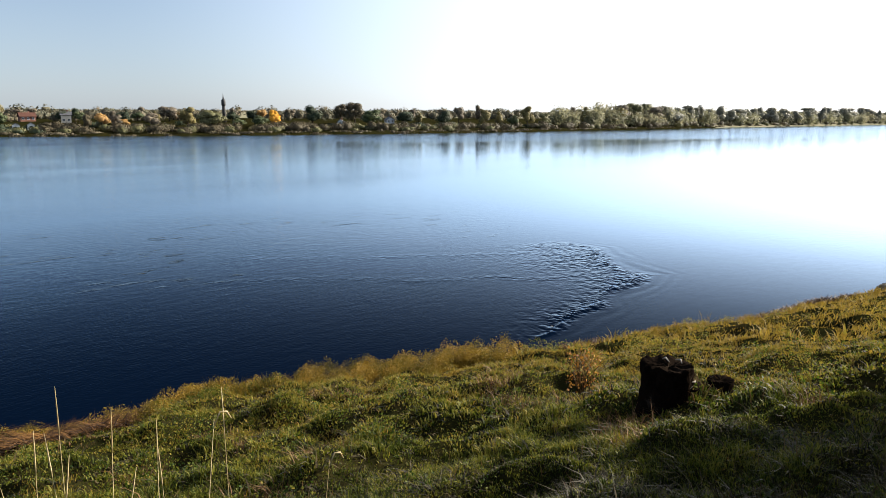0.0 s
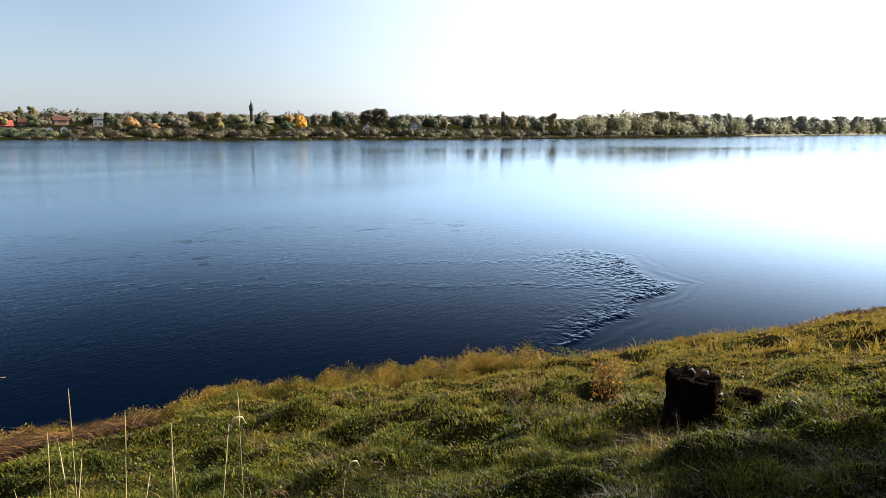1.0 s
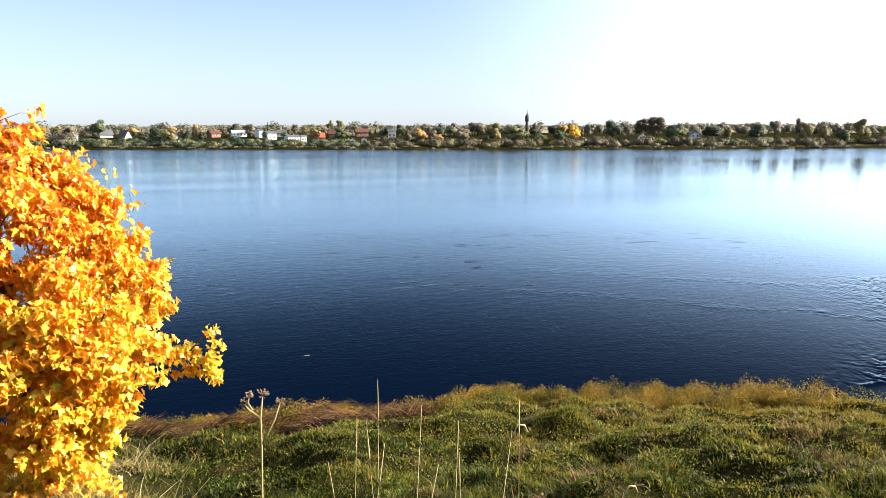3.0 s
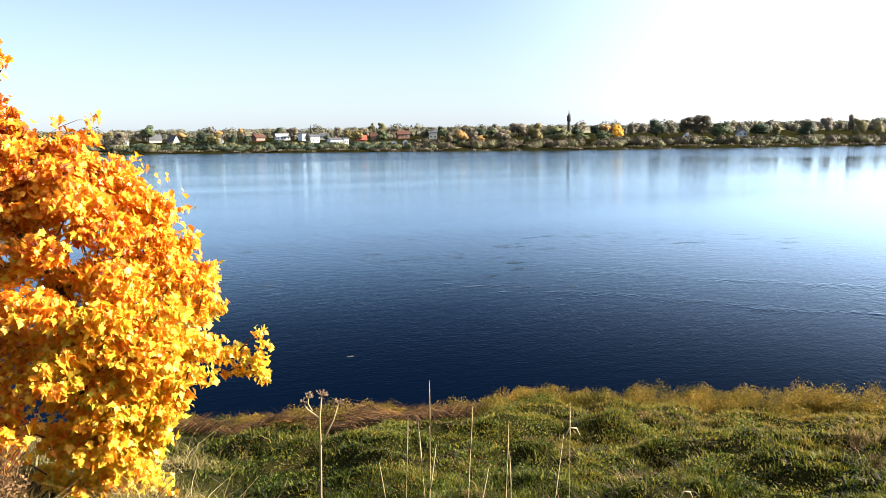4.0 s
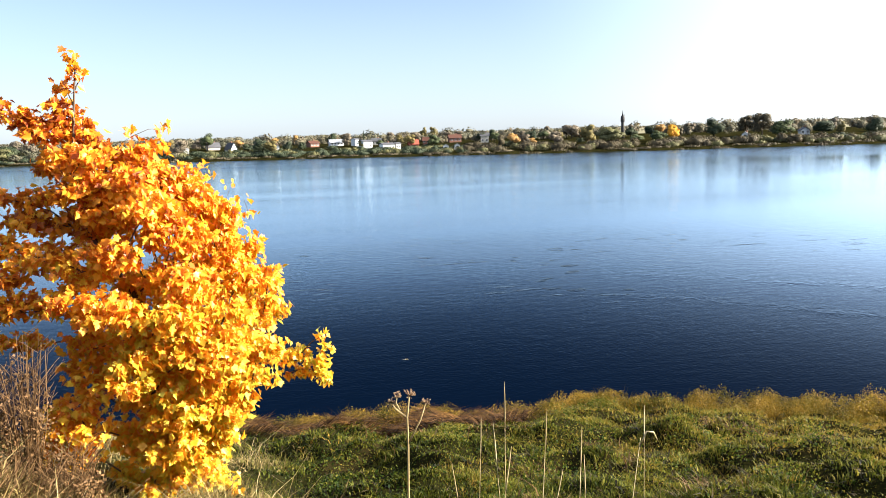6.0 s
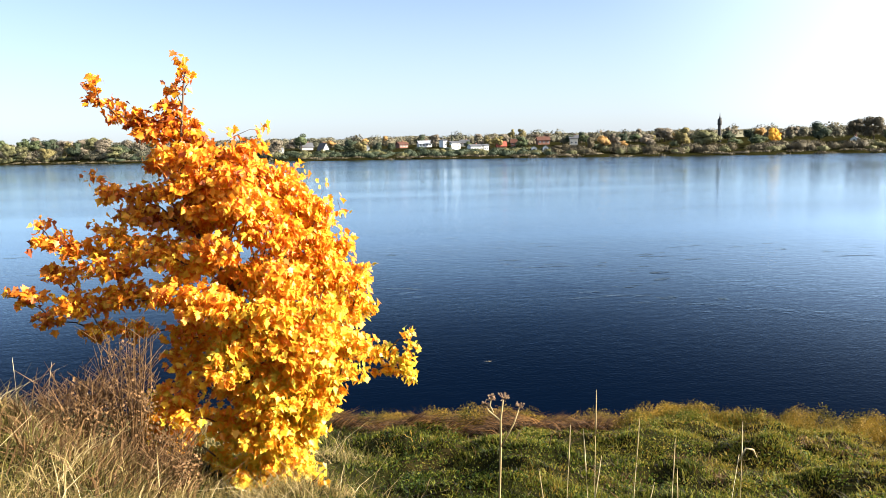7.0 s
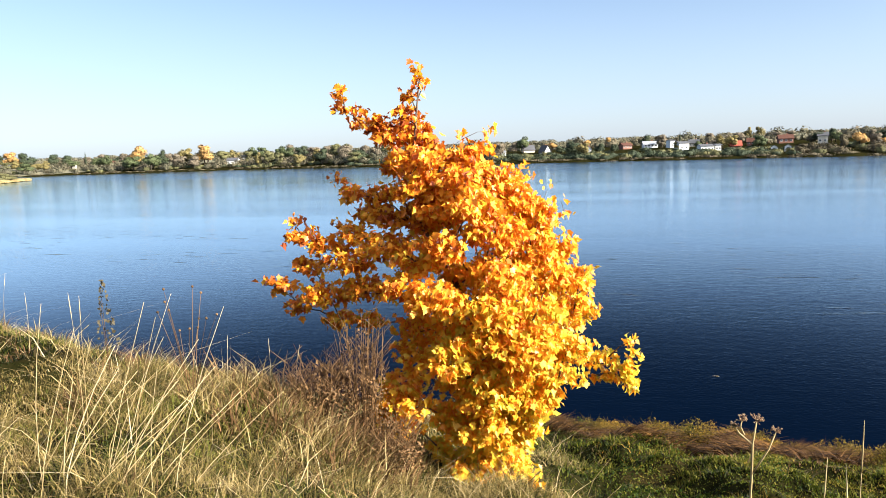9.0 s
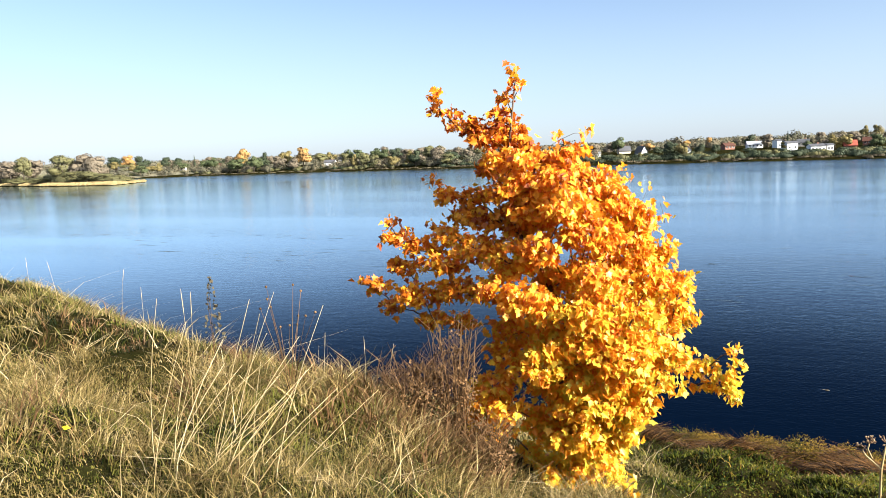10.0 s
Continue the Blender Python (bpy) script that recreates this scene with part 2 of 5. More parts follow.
# pale holds distance haze in its colour; willow and bare lean the same way
TREE_COLOURS = {
    "green": [(0.2, (0.0453, 0.0607, 0.0277)), (0.55, (0.0739, 0.0894, 0.0383)), (0.85, (0.115, 0.121, 0.0519))],
    "dark": [(0.2, (0.0246, 0.0347, 0.0202)), (0.55, (0.0437, 0.0554, 0.0297)), (0.85, (0.0722, 0.079, 0.0392))],
    "yellow": [(0.2, (0.113, 0.0977, 0.0421)), (0.55, (0.18, 0.146, 0.055)), (0.85, (0.252, 0.195, 0.0684))],
    "orange": [(0.2, (0.231, 0.14, 0.0567)), (0.55, (0.3703, 0.217, 0.0728)), (0.85, (0.462, 0.2898, 0.0987))],
    "bright": [(0.2, (0.550, 0.280, 0.030)), (0.85, (0.750, 0.420, 0.050))],
    "willow": [(0.2, (0.0784, 0.0784, 0.0373)), (0.55, (0.124, 0.118, 0.0512)), (0.85, (0.181, 0.161, 0.0683))],
    "bare": [(0.2, (0.11, 0.0911, 0.0631)), (0.55, (0.163, 0.133, 0.0924)), (0.85, (0.221, 0.18, 0.123))],
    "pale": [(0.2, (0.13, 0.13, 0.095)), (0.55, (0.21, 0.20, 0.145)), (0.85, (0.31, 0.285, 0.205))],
    "brown": [(0.2, (0.0566, 0.0475, 0.0285)), (0.55, (0.0903, 0.073, 0.0419)), (0.85, (0.133, 0.107, 0.0596))],
}
for kind, colours in TREE_COLOURS.items():
    M["tree_" + kind] = foliage("foliage_" + kind, colours, 0.14, 0.85, 0.16)
# far-right river woods, paled so that the colour itself holds distance haze
M["hazed_river_wood"] = foliage("hazed_river_foliage", [(0.2, (0.117, 0.123, 0.0683)), (0.5, (0.218, 0.21, 0.12)), (0.8, (0.339, 0.291, 0.173))], 0.05, 0.7, 0.58)
# stubble tan, its paleness also holding the haze over the hills
M["fields"] = surface("far_fields", [(0.3, (0.13, 0.125, 0.08)), (0.5, (0.19, 0.175, 0.115)), (0.7, (0.25, 0.22, 0.15))], 0.006, 0.95, 0.05, 0.2)
# autumn tones, greyed: the haze of distance lies in the base colours
M["hazed_wood_mix"] = foliage("hazed_wood_foliage", [(0.15, (0.05332, 0.05766, 0.03844)), (0.4, (0.08928, 0.0868, 0.0558)), (0.6, (0.1352, 0.1166, 0.07316)), (0.8, (0.1761, 0.1327, 0.0806)), (0.95, (0.1401, 0.1172, 0.09238))], 0.03, 0.7, 0.2)


# ---- building helpers ----
def mesh_from(name, verts, faces_n, loops, mat, smooth=False):
    """A mesh from flat arrays: vertices (n, 3), the number of corners of each face, and the corners."""
    me = bpy.data.meshes.new(name)
    verts, loops, faces_n = np.asarray(verts, np.float32), np.asarray(loops, np.int32), np.asarray(faces_n, np.int32)
    me.vertices.add(len(verts))
    me.vertices.foreach_set("co", verts.ravel())
    me.loops.add(len(loops))
    me.loops.foreach_set("vertex_index", loops)
    me.polygons.add(len(faces_n))
    me.polygons.foreach_set("loop_start", np.concatenate([[0], np.cumsum(faces_n)[:-1]]).astype(np.int32))
    if smooth:
        me.polygons.foreach_set("use_smooth", np.ones(len(faces_n), bool))
    me.update(calc_edges=True)
    me.materials.append(mat)
    return me


def grid_mesh(name, X, Y, Z, mat, wrap=False):
    n, m = X.shape
    verts = np.stack([X, Y, Z], -1).reshape(-1, 3)
    i, j = np.meshgrid(np.arange(n - 1), np.arange(m if wrap else m - 1), indexing="ij")
    k = (j + 1) % m
    quads = np.stack([i * m + j, (i + 1) * m + j, (i + 1) * m + k, i * m + k], -1).reshape(-1, 4)
    return mesh_from(name, verts, np.full(len(quads), 4), quads.ravel(), mat, True)


def part(name, bm, mat, parent, label=""):
    """Links a bmesh as one mesh object under a thing or a part."""
    me = bpy.data.meshes.new(name)
    bm.to_mesh(me)
    bm.free()
    me.materials.append(mat)
    ob = new(name, me)
    ob.parent = parent
    return tagged(ob, label)


def put(name, me, label, category, kind="", group=""):
    return tagged(new(name, me), label, category, group, kind)


def base(name, x, y, z, label, category, group="", turn=0.0):
    ob = new(name)
    ob.empty_display_size = 0.2
    ob.matrix_basis = pose(x, y, z, 0, 0, turn)
    return tagged(ob, label, category, group)


def tube(bm, points, radii, sides=6):
    """A tapered tube along points, closed at its ends."""
    rings = []
    for i, p in enumerate(points):
        p = Vector(p)
        way = (Vector(points[min(i + 1, len(points) - 1)]) - Vector(points[max(i - 1, 0)])).normalized()
        a = way.orthogonal().normalized()
        b = way.cross(a)
        rings.append([bm.verts.new(p + float(radii[i]) * (a * math.cos(t) + b * math.sin(t))) for t in (2 * math.pi * k / sides for k in range(sides))])
    for lo, hi in zip(rings, rings[1:]):
        best = min(range(sides), key=lambda s: sum((lo[k].co - hi[(k + s) % sides].co).length for k in range(sides)))
        for k in range(sides):
            f = bm.faces.new((lo[k], lo[(k + 1) % sides], hi[(k + 1 + best) % sides], hi[(k + best) % sides]))
            f.smooth = True
    bm.faces.new(rings[0][::-1])
    bm.faces.new(rings[-1])


def box(bm, x0, x1, y0, y1, z0, z1):
    v = [bm.verts.new(c) for c in ((x0, y0, z0), (x1, y0, z0), (x1, y1, z0), (x0, y1, z0), (x0, y0, z1), (x1, y0, z1), (x1, y1, z1), (x0, y1, z1))]
    for f in ((0, 3, 2, 1), (4, 5, 6, 7), (0, 1, 5, 4), (1, 2, 6, 5), (2, 3, 7, 6), (3, 0, 4, 7)):
        bm.faces.new([v[i] for i in f])


def blades(name, x, y, z, h, w, lean, mat, rng, turn=None, spread=0.6):
    """Blades of grass: each one a strip of two segments, bent over towards its own side. lean is the reach of the tip over its height."""
    n = len(x)
    a = rng.uniform(0, 2 * np.pi, n) if turn is None else turn + rng.normal(0, spread, n)
    dx, dy = np.cos(a), np.sin(a)
    f = rng.uniform(0, 2 * np.pi, n)
    sx, sy = np.cos(f) * w / 2, np.sin(f) * w / 2
    reach = lean * h
    V = np.zeros((n, 5, 3))
    up = np.sqrt(np.maximum(h * h - reach * reach * 0.7, (0.25 * h) ** 2))
    V[:, 0] = np.stack([x - sx, y - sy, z - 0.03], -1)
    V[:, 1] = np.stack([x + sx, y + sy, z - 0.03], -1)
    mx, my, mz = x + dx * reach * 0.32, y + dy * reach * 0.32, z + up * 0.62
    V[:, 2] = np.stack([mx + sx * 0.75, my + sy * 0.75, mz], -1)
    V[:, 3] = np.stack([mx - sx * 0.75, my - sy * 0.75, mz], -1)
    V[:, 4] = np.stack([x + dx * reach, y + dy * reach, z + up], -1)
    loops = (np.arange(n)[:, None] * 5 + np.array([0, 1, 2, 3, 3, 2, 4])[None]).ravel()
    return mesh_from(name, V.reshape(-1, 3), np.tile([4, 3], n), loops, mat)


def cards(name, P, size, mat, rng, centre=None):
    """Clumps of leaves far off: bent four-cornered scraps of foliage turned every way. With centres they shade like the round mass that they form."""
    n = len(P)
    q = rng.normal(size=(n, 3))
    q /= np.linalg.norm(q, axis=1, keepdims=True)
    r = rng.normal(size=(n, 3))
    if centre is not None:
        # scraps lie like shingles on the round masses
        o = P - centre
        o = o / (np.linalg.norm(o, axis=1, keepdims=True) + 1e-6) + 0.22 * rng.normal(size=(n, 3))
        o /= np.linalg.norm(o, axis=1, keepdims=True)
        q = np.cross(o, q)
        q /= np.linalg.norm(q, axis=1, keepdims=True) + 1e-6
        r = np.cross(o, q)
    r -= q * (r * q).sum(1, keepdims=True)
    r /= np.linalg.norm(r, axis=1, keepdims=True)
    s = np.asarray(size).reshape(-1, 1) * np.ones((n, 1)) / 2
    o = np.cross(q, r)
    j = rng.uniform(0.6, 1.15, (n, 4, 1))
    V = np.stack([P - (q + r * 0.7) * s * j[:, 0], P + (q - r * 0.8) * s * j[:, 1], P + (q * 0.8 + r) * s * j[:, 2] + o * s * (0.4 if centre is None else 0.12), P - (q - r) * s * j[:, 3]], 1)
    if centre is not None:
        # every scrap turns its front outward
        back = (np.cross(V[:, 1] - V[:, 0], V[:, 3] - V[:, 0]) * (P - centre)).sum(1) < 0
        V[back] = V[back][:, ::-1]
    me = mesh_from(name, V.reshape(-1, 3), np.full(n, 4), np.arange(4 * n), mat, centre is not None)
    if centre is not None:
        N = V - centre[:, None]
        N /= np.linalg.norm(N, axis=2, keepdims=True) + 1e-6
        N = N + 0.05 * rng.normal(size=(n, 1, 3)) + np.array([0, 0, 0.15])
        N /= np.linalg.norm(N, axis=2, keepdims=True) + 1e-6
        me.normals_split_custom_set_from_vertices(N.reshape(-1, 3).tolist())
    return me


# ---- the lie of the land: the near bank, the river bed, the far bank, the sand spit and the hills ----
SHORE_AZ = [-52, -40, -30, -20, -10, 0, 10, 20, 30, 40, 50, 60, 70, 75]
SHORE_R = [671, 634, 563, 463, 400, 358, 333, 318, 322, 340, 397, 530, 848, 1150]


def lattice(ix, iy, seed):
    h = np.sin(ix * 127.1 + iy * 311.7 + seed * 74.7) * 43758.5453
    return h - np.floor(h)


def vnoise(x, y, seed=0):
    ix, iy = np.floor(x), np.floor(y)
    fx, fy = x - ix, y - iy
    fx, fy = fx * fx * (3 - 2 * fx), fy * fy * (3 - 2 * fy)
    a = lattice(ix, iy, seed) * (1 - fx) + lattice(ix + 1, iy, seed) * fx
    b = lattice(ix, iy + 1, seed) * (1 - fx) + lattice(ix + 1, iy + 1, seed) * fx
    return a * (1 - fy) + b * fy


def near_u(x, y):
    """0 on the crest of the near bank, 1 at the water's edge."""
    yc = np.interp(x, [-300, -30, -13, -8, -4, -2.8, -1, 0.5, 10, 30, 300], [130, 17, 9.2, 6.6, 4.6, 3.4, 1.1, 0.0, -2.6, -8, -60])
    ys = np.interp(x, [-300, -45, -27, -18, -10, -1, 2.7, 7.5, 10.2, 15, 20.4, 30, 300], [130.5, 28.5, 21.5, 17.9, 15.4, 15.4, 15.2, 14.25, 13.0, 11.2, 9.2, 7.2, -46.5])
    ys = ys + 0.9 * (vnoise(x * 0.5, y * 0 + 3.0, 5) - 0.5)
    return (y - yc) / np.maximum(ys - yc, 0.5)


def ground_z(x, y):
    x, y = np.asarray(x, float), np.asarray(y, float)
    r, az = np.hypot(x, y), np.degrees(np.arctan2(x, y))
    u = near_u(x, y)
    near = np.interp(u, [-20, -0.5, 0, 0.2, 0.4, 0.6, 0.8, 0.93, 1.0, 1.15, 1.6, 4], [5.6, 4.75, 4.55, 3.75, 2.8, 1.95, 1.15, 0.55, 0.05, -0.6, -2.5, -4])
    lumps = 0.36 * (vnoise(x * 1.3, y * 1.3, 1) - 0.5) + 0.14 * (vnoise(x * 4, y * 4, 2) - 0.5)
    near = near + lumps * np.clip((1.0 - u) * 8, 0, 1) * np.clip(60 / np.maximum(r, 1), 0, 1)
    near = near + (0.17 * (vnoise(x * 2.4 + 3.1, y * 2.4, 6) - 0.5) + 0.15 * (vnoise(x * 1.1, y * 1.5 + 0.4 * x, 8) - 0.5)) * np.clip(x + 1.0, 0, 1) * np.clip((0.86 - u) * 6, 0, 1) * np.clip((r - 2.5) / 2, 0, 1) * np.clip((30 - r) / 5, 0, 1)
    near = near + 0.21 * np.exp(-((x + 2.5) ** 2 / 1.1 + (y - 5.6) ** 2 / 1.6))
    d = r - np.interp(az, SHORE_AZ, SHORE_R) + 8 * (vnoise(az * 1.3, az * 0, 3) - 0.5)
    far = np.interp(d, [-60, 0, 3, 14, 30, 45, 70, 150, 600, 1100, 1900, 3500], [-4, -0.1, 0.9, 1.5, 2.6, 3.8, 5.8, 7.2, 10, 19, 31, 36])
    far = far + 1.2 * (vnoise(x * 0.03, y * 0.03, 4) - 0.5) * np.clip(d / 40, 0, 1)
    front = np.interp(az, [-70, -51.7, -48.3, -44.6, -42.2], [640, 500, 396, 362, 424])
    back = front + np.interp(az, [-70, -52, -46, -42.6, -42.2], [150, 90, 60, 20, 0.5])
    t = np.minimum(r - front, back - r)
    spit = np.interp(t, [-40, 0, 2, 15], [-4, 0, 0.5, 1.3])
    spit = np.where(az > -42.2, -4, spit)
    return np.maximum(np.maximum(near, far), spit)


rng = np.random.default_rng(7)
# ---- ground and water ----
th = np.radians(np.concatenate([np.arange(-62, 82, 0.5), np.arange(82, 298, 6.0)]))
rr = np.concatenate([[0.0005], np.arange(0.4, 6, 0.12), np.arange(6, 18, 0.16), np.geomspace(18, 36, 46), np.geomspace(37, 300, 22), np.geomspace(304, 1400, 150), np.geomspace(1430, 4700, 24)])
R, TH = np.meshgrid(rr, th, indexing="ij")
X, Y = R * np.sin(TH) + 0.37, R * np.cos(TH) - 0.53
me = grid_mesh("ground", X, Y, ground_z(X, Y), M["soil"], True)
me.materials.append(M["fields"])
me.polygons.foreach_set("material_index", np.repeat((R[:-1].mean(1) - np.interp(20, SHORE_AZ, SHORE_R) > 330).astype(np.int32), len(th)))
put("ground", me, "grassy river bank and the low land beyond the water", "ground", "structure")

WAKE_V = [19.3, 19.8, 23.5, 27.2, 29.5, 33.5, 35]
WAKE_E = [-4.6, -5.3, -8.0, -10.8, -10.2, -10.6, -9.5]


def wake(x, y):
    """Broken water behind a line of sunken stones that runs out from the bank."""
    e, v = -0.79 * x + 0.61 * y, 0.61 * x + 0.79 * y
    e, v = e + 0.5 * (vnoise(x * 0.7, y * 0.7, 14) - 0.5), v + 0.9 * (vnoise(x * 0.5, y * 0.5, 15) - 0.5)
    s = e - np.interp(v, WAKE_V, WAKE_E)
    inside = np.clip((v - 19.0) / 0.8, 0, 1) * np.clip((35.5 - v) / 2.0, 0, 1)
    edge = np.exp(-np.maximum(s, 0) / np.interp(v, [20, 26, 30], [0.8, 1.2, 1.8])) * np.clip((s + 0.5) / 0.6, 0, 1)
    trail = (np.exp(-((v - 27.2 - 0.04 * s) / 0.5) ** 2) + 0.9 * np.exp(-((v - 32.2) / 0.6) ** 2)) * np.exp(-np.maximum(s, 0) / 18) * np.clip((s + 0.3) / 0.8, 0, 1)
    amount = inside * np.maximum(edge, trail * 0.28) * (0.35 + 0.9 * vnoise(x * 0.8, y * 0.8, 9))
    chop = 0
    for k, (turn, freq, size) in enumerate(((0.5, 2.1, 0.30), (1.3, 4.3, 0.34), (2.3, 7.9, 0.30), (0.2, 12.0, 0.18))):
        c, d = math.cos(turn), math.sin(turn)
        # crests lie across the current and grow shorter towards the bank
        chop = chop + size * (1 - 2 * abs(2 * vnoise((c * x + d * y) * freq, (c * y - d * x) * freq * 1.3, 11 + k) - 1))
    ahead = np.clip(1 + s / 2.2, 0, 1) * np.clip(-s / 0.3, 0, 1) * inside
    ridge = np.exp(-((s - 0.1) / 0.16) ** 2) * inside * np.clip((28.5 - v) / 1.5, 0, 1) * (0.3 + vnoise(x * 3, y * 3, 17))
    return 0.075 * amount * chop + 0.035 * ridge + 0.004 * ahead * np.sin(s * 9)


xs = np.concatenate([-np.geomspace(4800, 8, 40), np.arange(7, 12, 0.5), np.arange(12, 32, 0.06), np.geomspace(32.4, 4800, 36)])
ys = np.concatenate([-np.geomspace(4800, 4, 30), np.arange(-3, 11, 1.0), np.arange(11.3, 29.5, 0.06), np.geomspace(30, 4800, 36)])
X, Y = np.meshgrid(xs, ys, indexing="ij")
put("water", grid_mesh("water", X, Y, wake(X, Y), M["water"]), "calm dark blue river with a patch of broken ripples", "river", "structure")


# ---- grass ----
def scatter(n, r0, r1, a0, a1):
    a, r = np.radians(rng.uniform(a0, a1, n)), np.sqrt(rng.uniform(r0 * r0, r1 * r1, n))
    return r * np.sin(a), r * np.cos(a)


def grow(x, y, keep):
    k = keep(x, y)
    x, y = x[k], y[k]
    return x, y, ground_z(x, y)


def dryness(x, y):
    """1 on the straw-covered top of the bank, 0 on the green slope."""
    return np.clip((-0.9 - x + 0.10 * y + 1.2 * (vnoise(x * 1.2, y * 1.2, 21) - 0.5)) / 0.8, 0, 1) * np.clip((0.75 - near_u(x, y)) * 6, 0, 1)


def swell(x, y):
    """Tall cushions and short hollows in all grass of the slope."""
    v = 0.6 * vnoise(x * 1.25 + 0.35 * y, y * 1.6, 35) + 0.4 * vnoise(x * 3.1, y * 3.3, 36)
    return np.clip(0.42 + 3.8 * np.maximum(v - 0.30, 0), 0.42, 1.45)


def sward(name, sets, mat, label, turn=None, spread=0.6):
    """Grass in tufts. Each set: centres x and y, blades a tuft, width of the tuft, least and greatest height, blade width, least and greatest lean."""
    cols = []
    for x, y, k, wide, h0, h1, w, l0, l1 in sets:
        n = len(x)
        size = rng.uniform(0, 1, n) ** 1.4
        kk = np.repeat(np.arange(n), k)
        a, r = rng.uniform(0, 2 * np.pi, n * k), np.sqrt(rng.uniform(0, 1, n * k))
        bx = x[kk] + np.cos(a) * r * wide * (0.6 + 0.8 * size[kk])
        by = y[kk] + np.sin(a) * r * wide * (0.6 + 0.8 * size[kk])
        h = (h0 + (h1 - h0) * size[kk]) * rng.uniform(0.55, 1.15, n * k) * (1.1 - 0.35 * r) * swell(bx, by)
        lean = l0 + (l1 - l0) * np.clip(r * 0.7 + rng.uniform(0, 0.5, n * k), 0, 1)
        way = a + rng.normal(0, 0.5, n * k) if turn is None else turn(bx, by) + rng.normal(0, spread, n * k)
        cols.append((bx, by, ground_z(bx, by), h, np.full(n * k, w) * rng.uniform(0.7, 1.3, n * k), lean, way))
    bx, by, z, h, w, lean, way = (np.concatenate(c) for c in zip(*cols))
    return put(name, blades(name, bx, by, z, h, w, lean, mat, rng, way, 0.0), label, "grass", "stuff")


def chance(n):
    return rng.uniform(0, 1, n)


def lumpy(x, y):
    """Where grass stands in cushions: high in a cushion, low in the dark gaps between them."""
    return 0.62 * vnoise(x * 1.9 + 0.3 * y, y * 1.9, 31) + 0.38 * vnoise(x * 5.0, y * 5.0, 32)


sets = []
for n, r0, r1, k, wide, h1, w in ((16000, 0.9, 7.5, 14, 0.06, 0.10, 0.0065), (24000, 7.5, 15, 11, 0.08, 0.11, 0.011), (100, 15, 42, 8, 0.2, 0.30, 0.026)):
    x, y, z = grow(*scatter(n, r0, r1, -60, 88), lambda x, y: (near_u(x, y) < 0.955) & (dryness(x, y) * 0.66 < chance(len(x))) & (lumpy(x, y) > 0.40 + 0.16 * chance(len(x))))
    sets.append((x, y, k, wide, 0.04, h1, w, 0.25, 1.0))
# short new grass that covers the ground between the tufts near the camera
x, y, z = grow(*scatter(16000, 1.3, 6.5, -40, 88), lambda x, y: (near_u(x, y) < 0.955) & (dryness(x, y) < 0.6))
sets.append((x, y, 7, 0.08, 0.025, 0.07, 0.010, 0.4, 1.1))
x, y, z = grow(*scatter(14000, 6.5, 14, -10, 88), lambda x, y: near_u(x, y) < 0.955)
sets.append((x, y, 6, 0.12, 0.03, 0.09, 0.018, 0.4, 1.1))
x, y = rng.uniform(8, 44, 15000), rng.uniform(-11, 16, 15000)
k = (np.hypot(x, y) > 14.5) & (near_u(x, y) > -0.1) & (near_u(x, y) < 0.96) & (vnoise(x * 1.1, y * 1.4, 33) > 0.22 + 0.25 * chance(len(x)))
sets.append((x[k], y[k], 8, 0.18, 0.06, 0.24, 0.029, 0.3, 1.0))
sward("meadow_grass", sets, M["green"], "green and yellowing meadow grass in uneven tufts on the slope")

# low broad-leaved herbs among the grass
sets = []
for n, r0, r1, k, wide, h1, w in ((3500, 1.5, 8, 8, 0.05, 0.09, 0.012), (4500, 8, 20, 8, 0.09, 0.13, 0.016)):
    x, y, z = grow(*scatter(n, r0, r1, -30, 88), lambda x, y: (near_u(x, y) < 0.93) & (dryness(x, y) < 0.5) & (vnoise(x * 1.5, y * 1.5, 91) * 0.6 + 0.4 * lumpy(x, y) > 0.40 + 0.22 * chance(len(x))))
    sets.append((x, y, k, wide, 0.04, h1, w, 0.6, 1.15))
sward("low_herbs", sets, M["herb"], "low broad-leaved herbs between the tufts of grass")

# thin dead stems standing here and there on the slope
x, y, z = grow(*scatter(1500, 2.4, 22, -12, 84), lambda x, y: (near_u(x, y) < 0.95) & (near_u(x, y) > 0.05) & (vnoise(x * 0.6, y * 0.6, 95) > 0.35 + 0.35 * chance(len(x))))
sward("dead_stems", [(x, y, 2, 0.12, 0.12, 0.30, 0.005, 0.05, 0.45)], M["brown"], "thin dead brown stems standing in the grass")

# tall brownish grass on the upper slope, coloured darker to deepen the shade there
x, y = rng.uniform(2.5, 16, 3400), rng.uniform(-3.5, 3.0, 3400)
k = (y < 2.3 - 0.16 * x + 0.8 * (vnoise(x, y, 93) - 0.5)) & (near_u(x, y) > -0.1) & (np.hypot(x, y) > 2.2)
sward("brown_grass", [(x[k], y[k], 10, 0.12, 0.10, 0.26, 0.009, 0.3, 1.0)], M["thatch"], "tall withered brown grass on the upper slope, darkened for shade")

# yellowed grass strewn over the slope
sets = []
for n, r0, r1, k, wide, w in ((3600, 2.5, 9, 12, 0.10, 0.006), (6500, 9, 34, 10, 0.18, 0.012)):
    x, y, z = grow(*scatter(n, r0, r1, -20, 88), lambda x, y: (near_u(x, y) < np.where(x > 10.5, 0.90, 0.96)) & (vnoise(x * 0.7, y * 0.7, 77) > 0.78 - 0.75 * near_u(x, y) ** 2 * chance(len(x))))
    sets.append((x, y, k, wide, 0.04, 0.14, w, 0.4, 1.1))
sward("yellow_grass", sets, M["gold"], "patches of yellowed grass strewn over the slope")

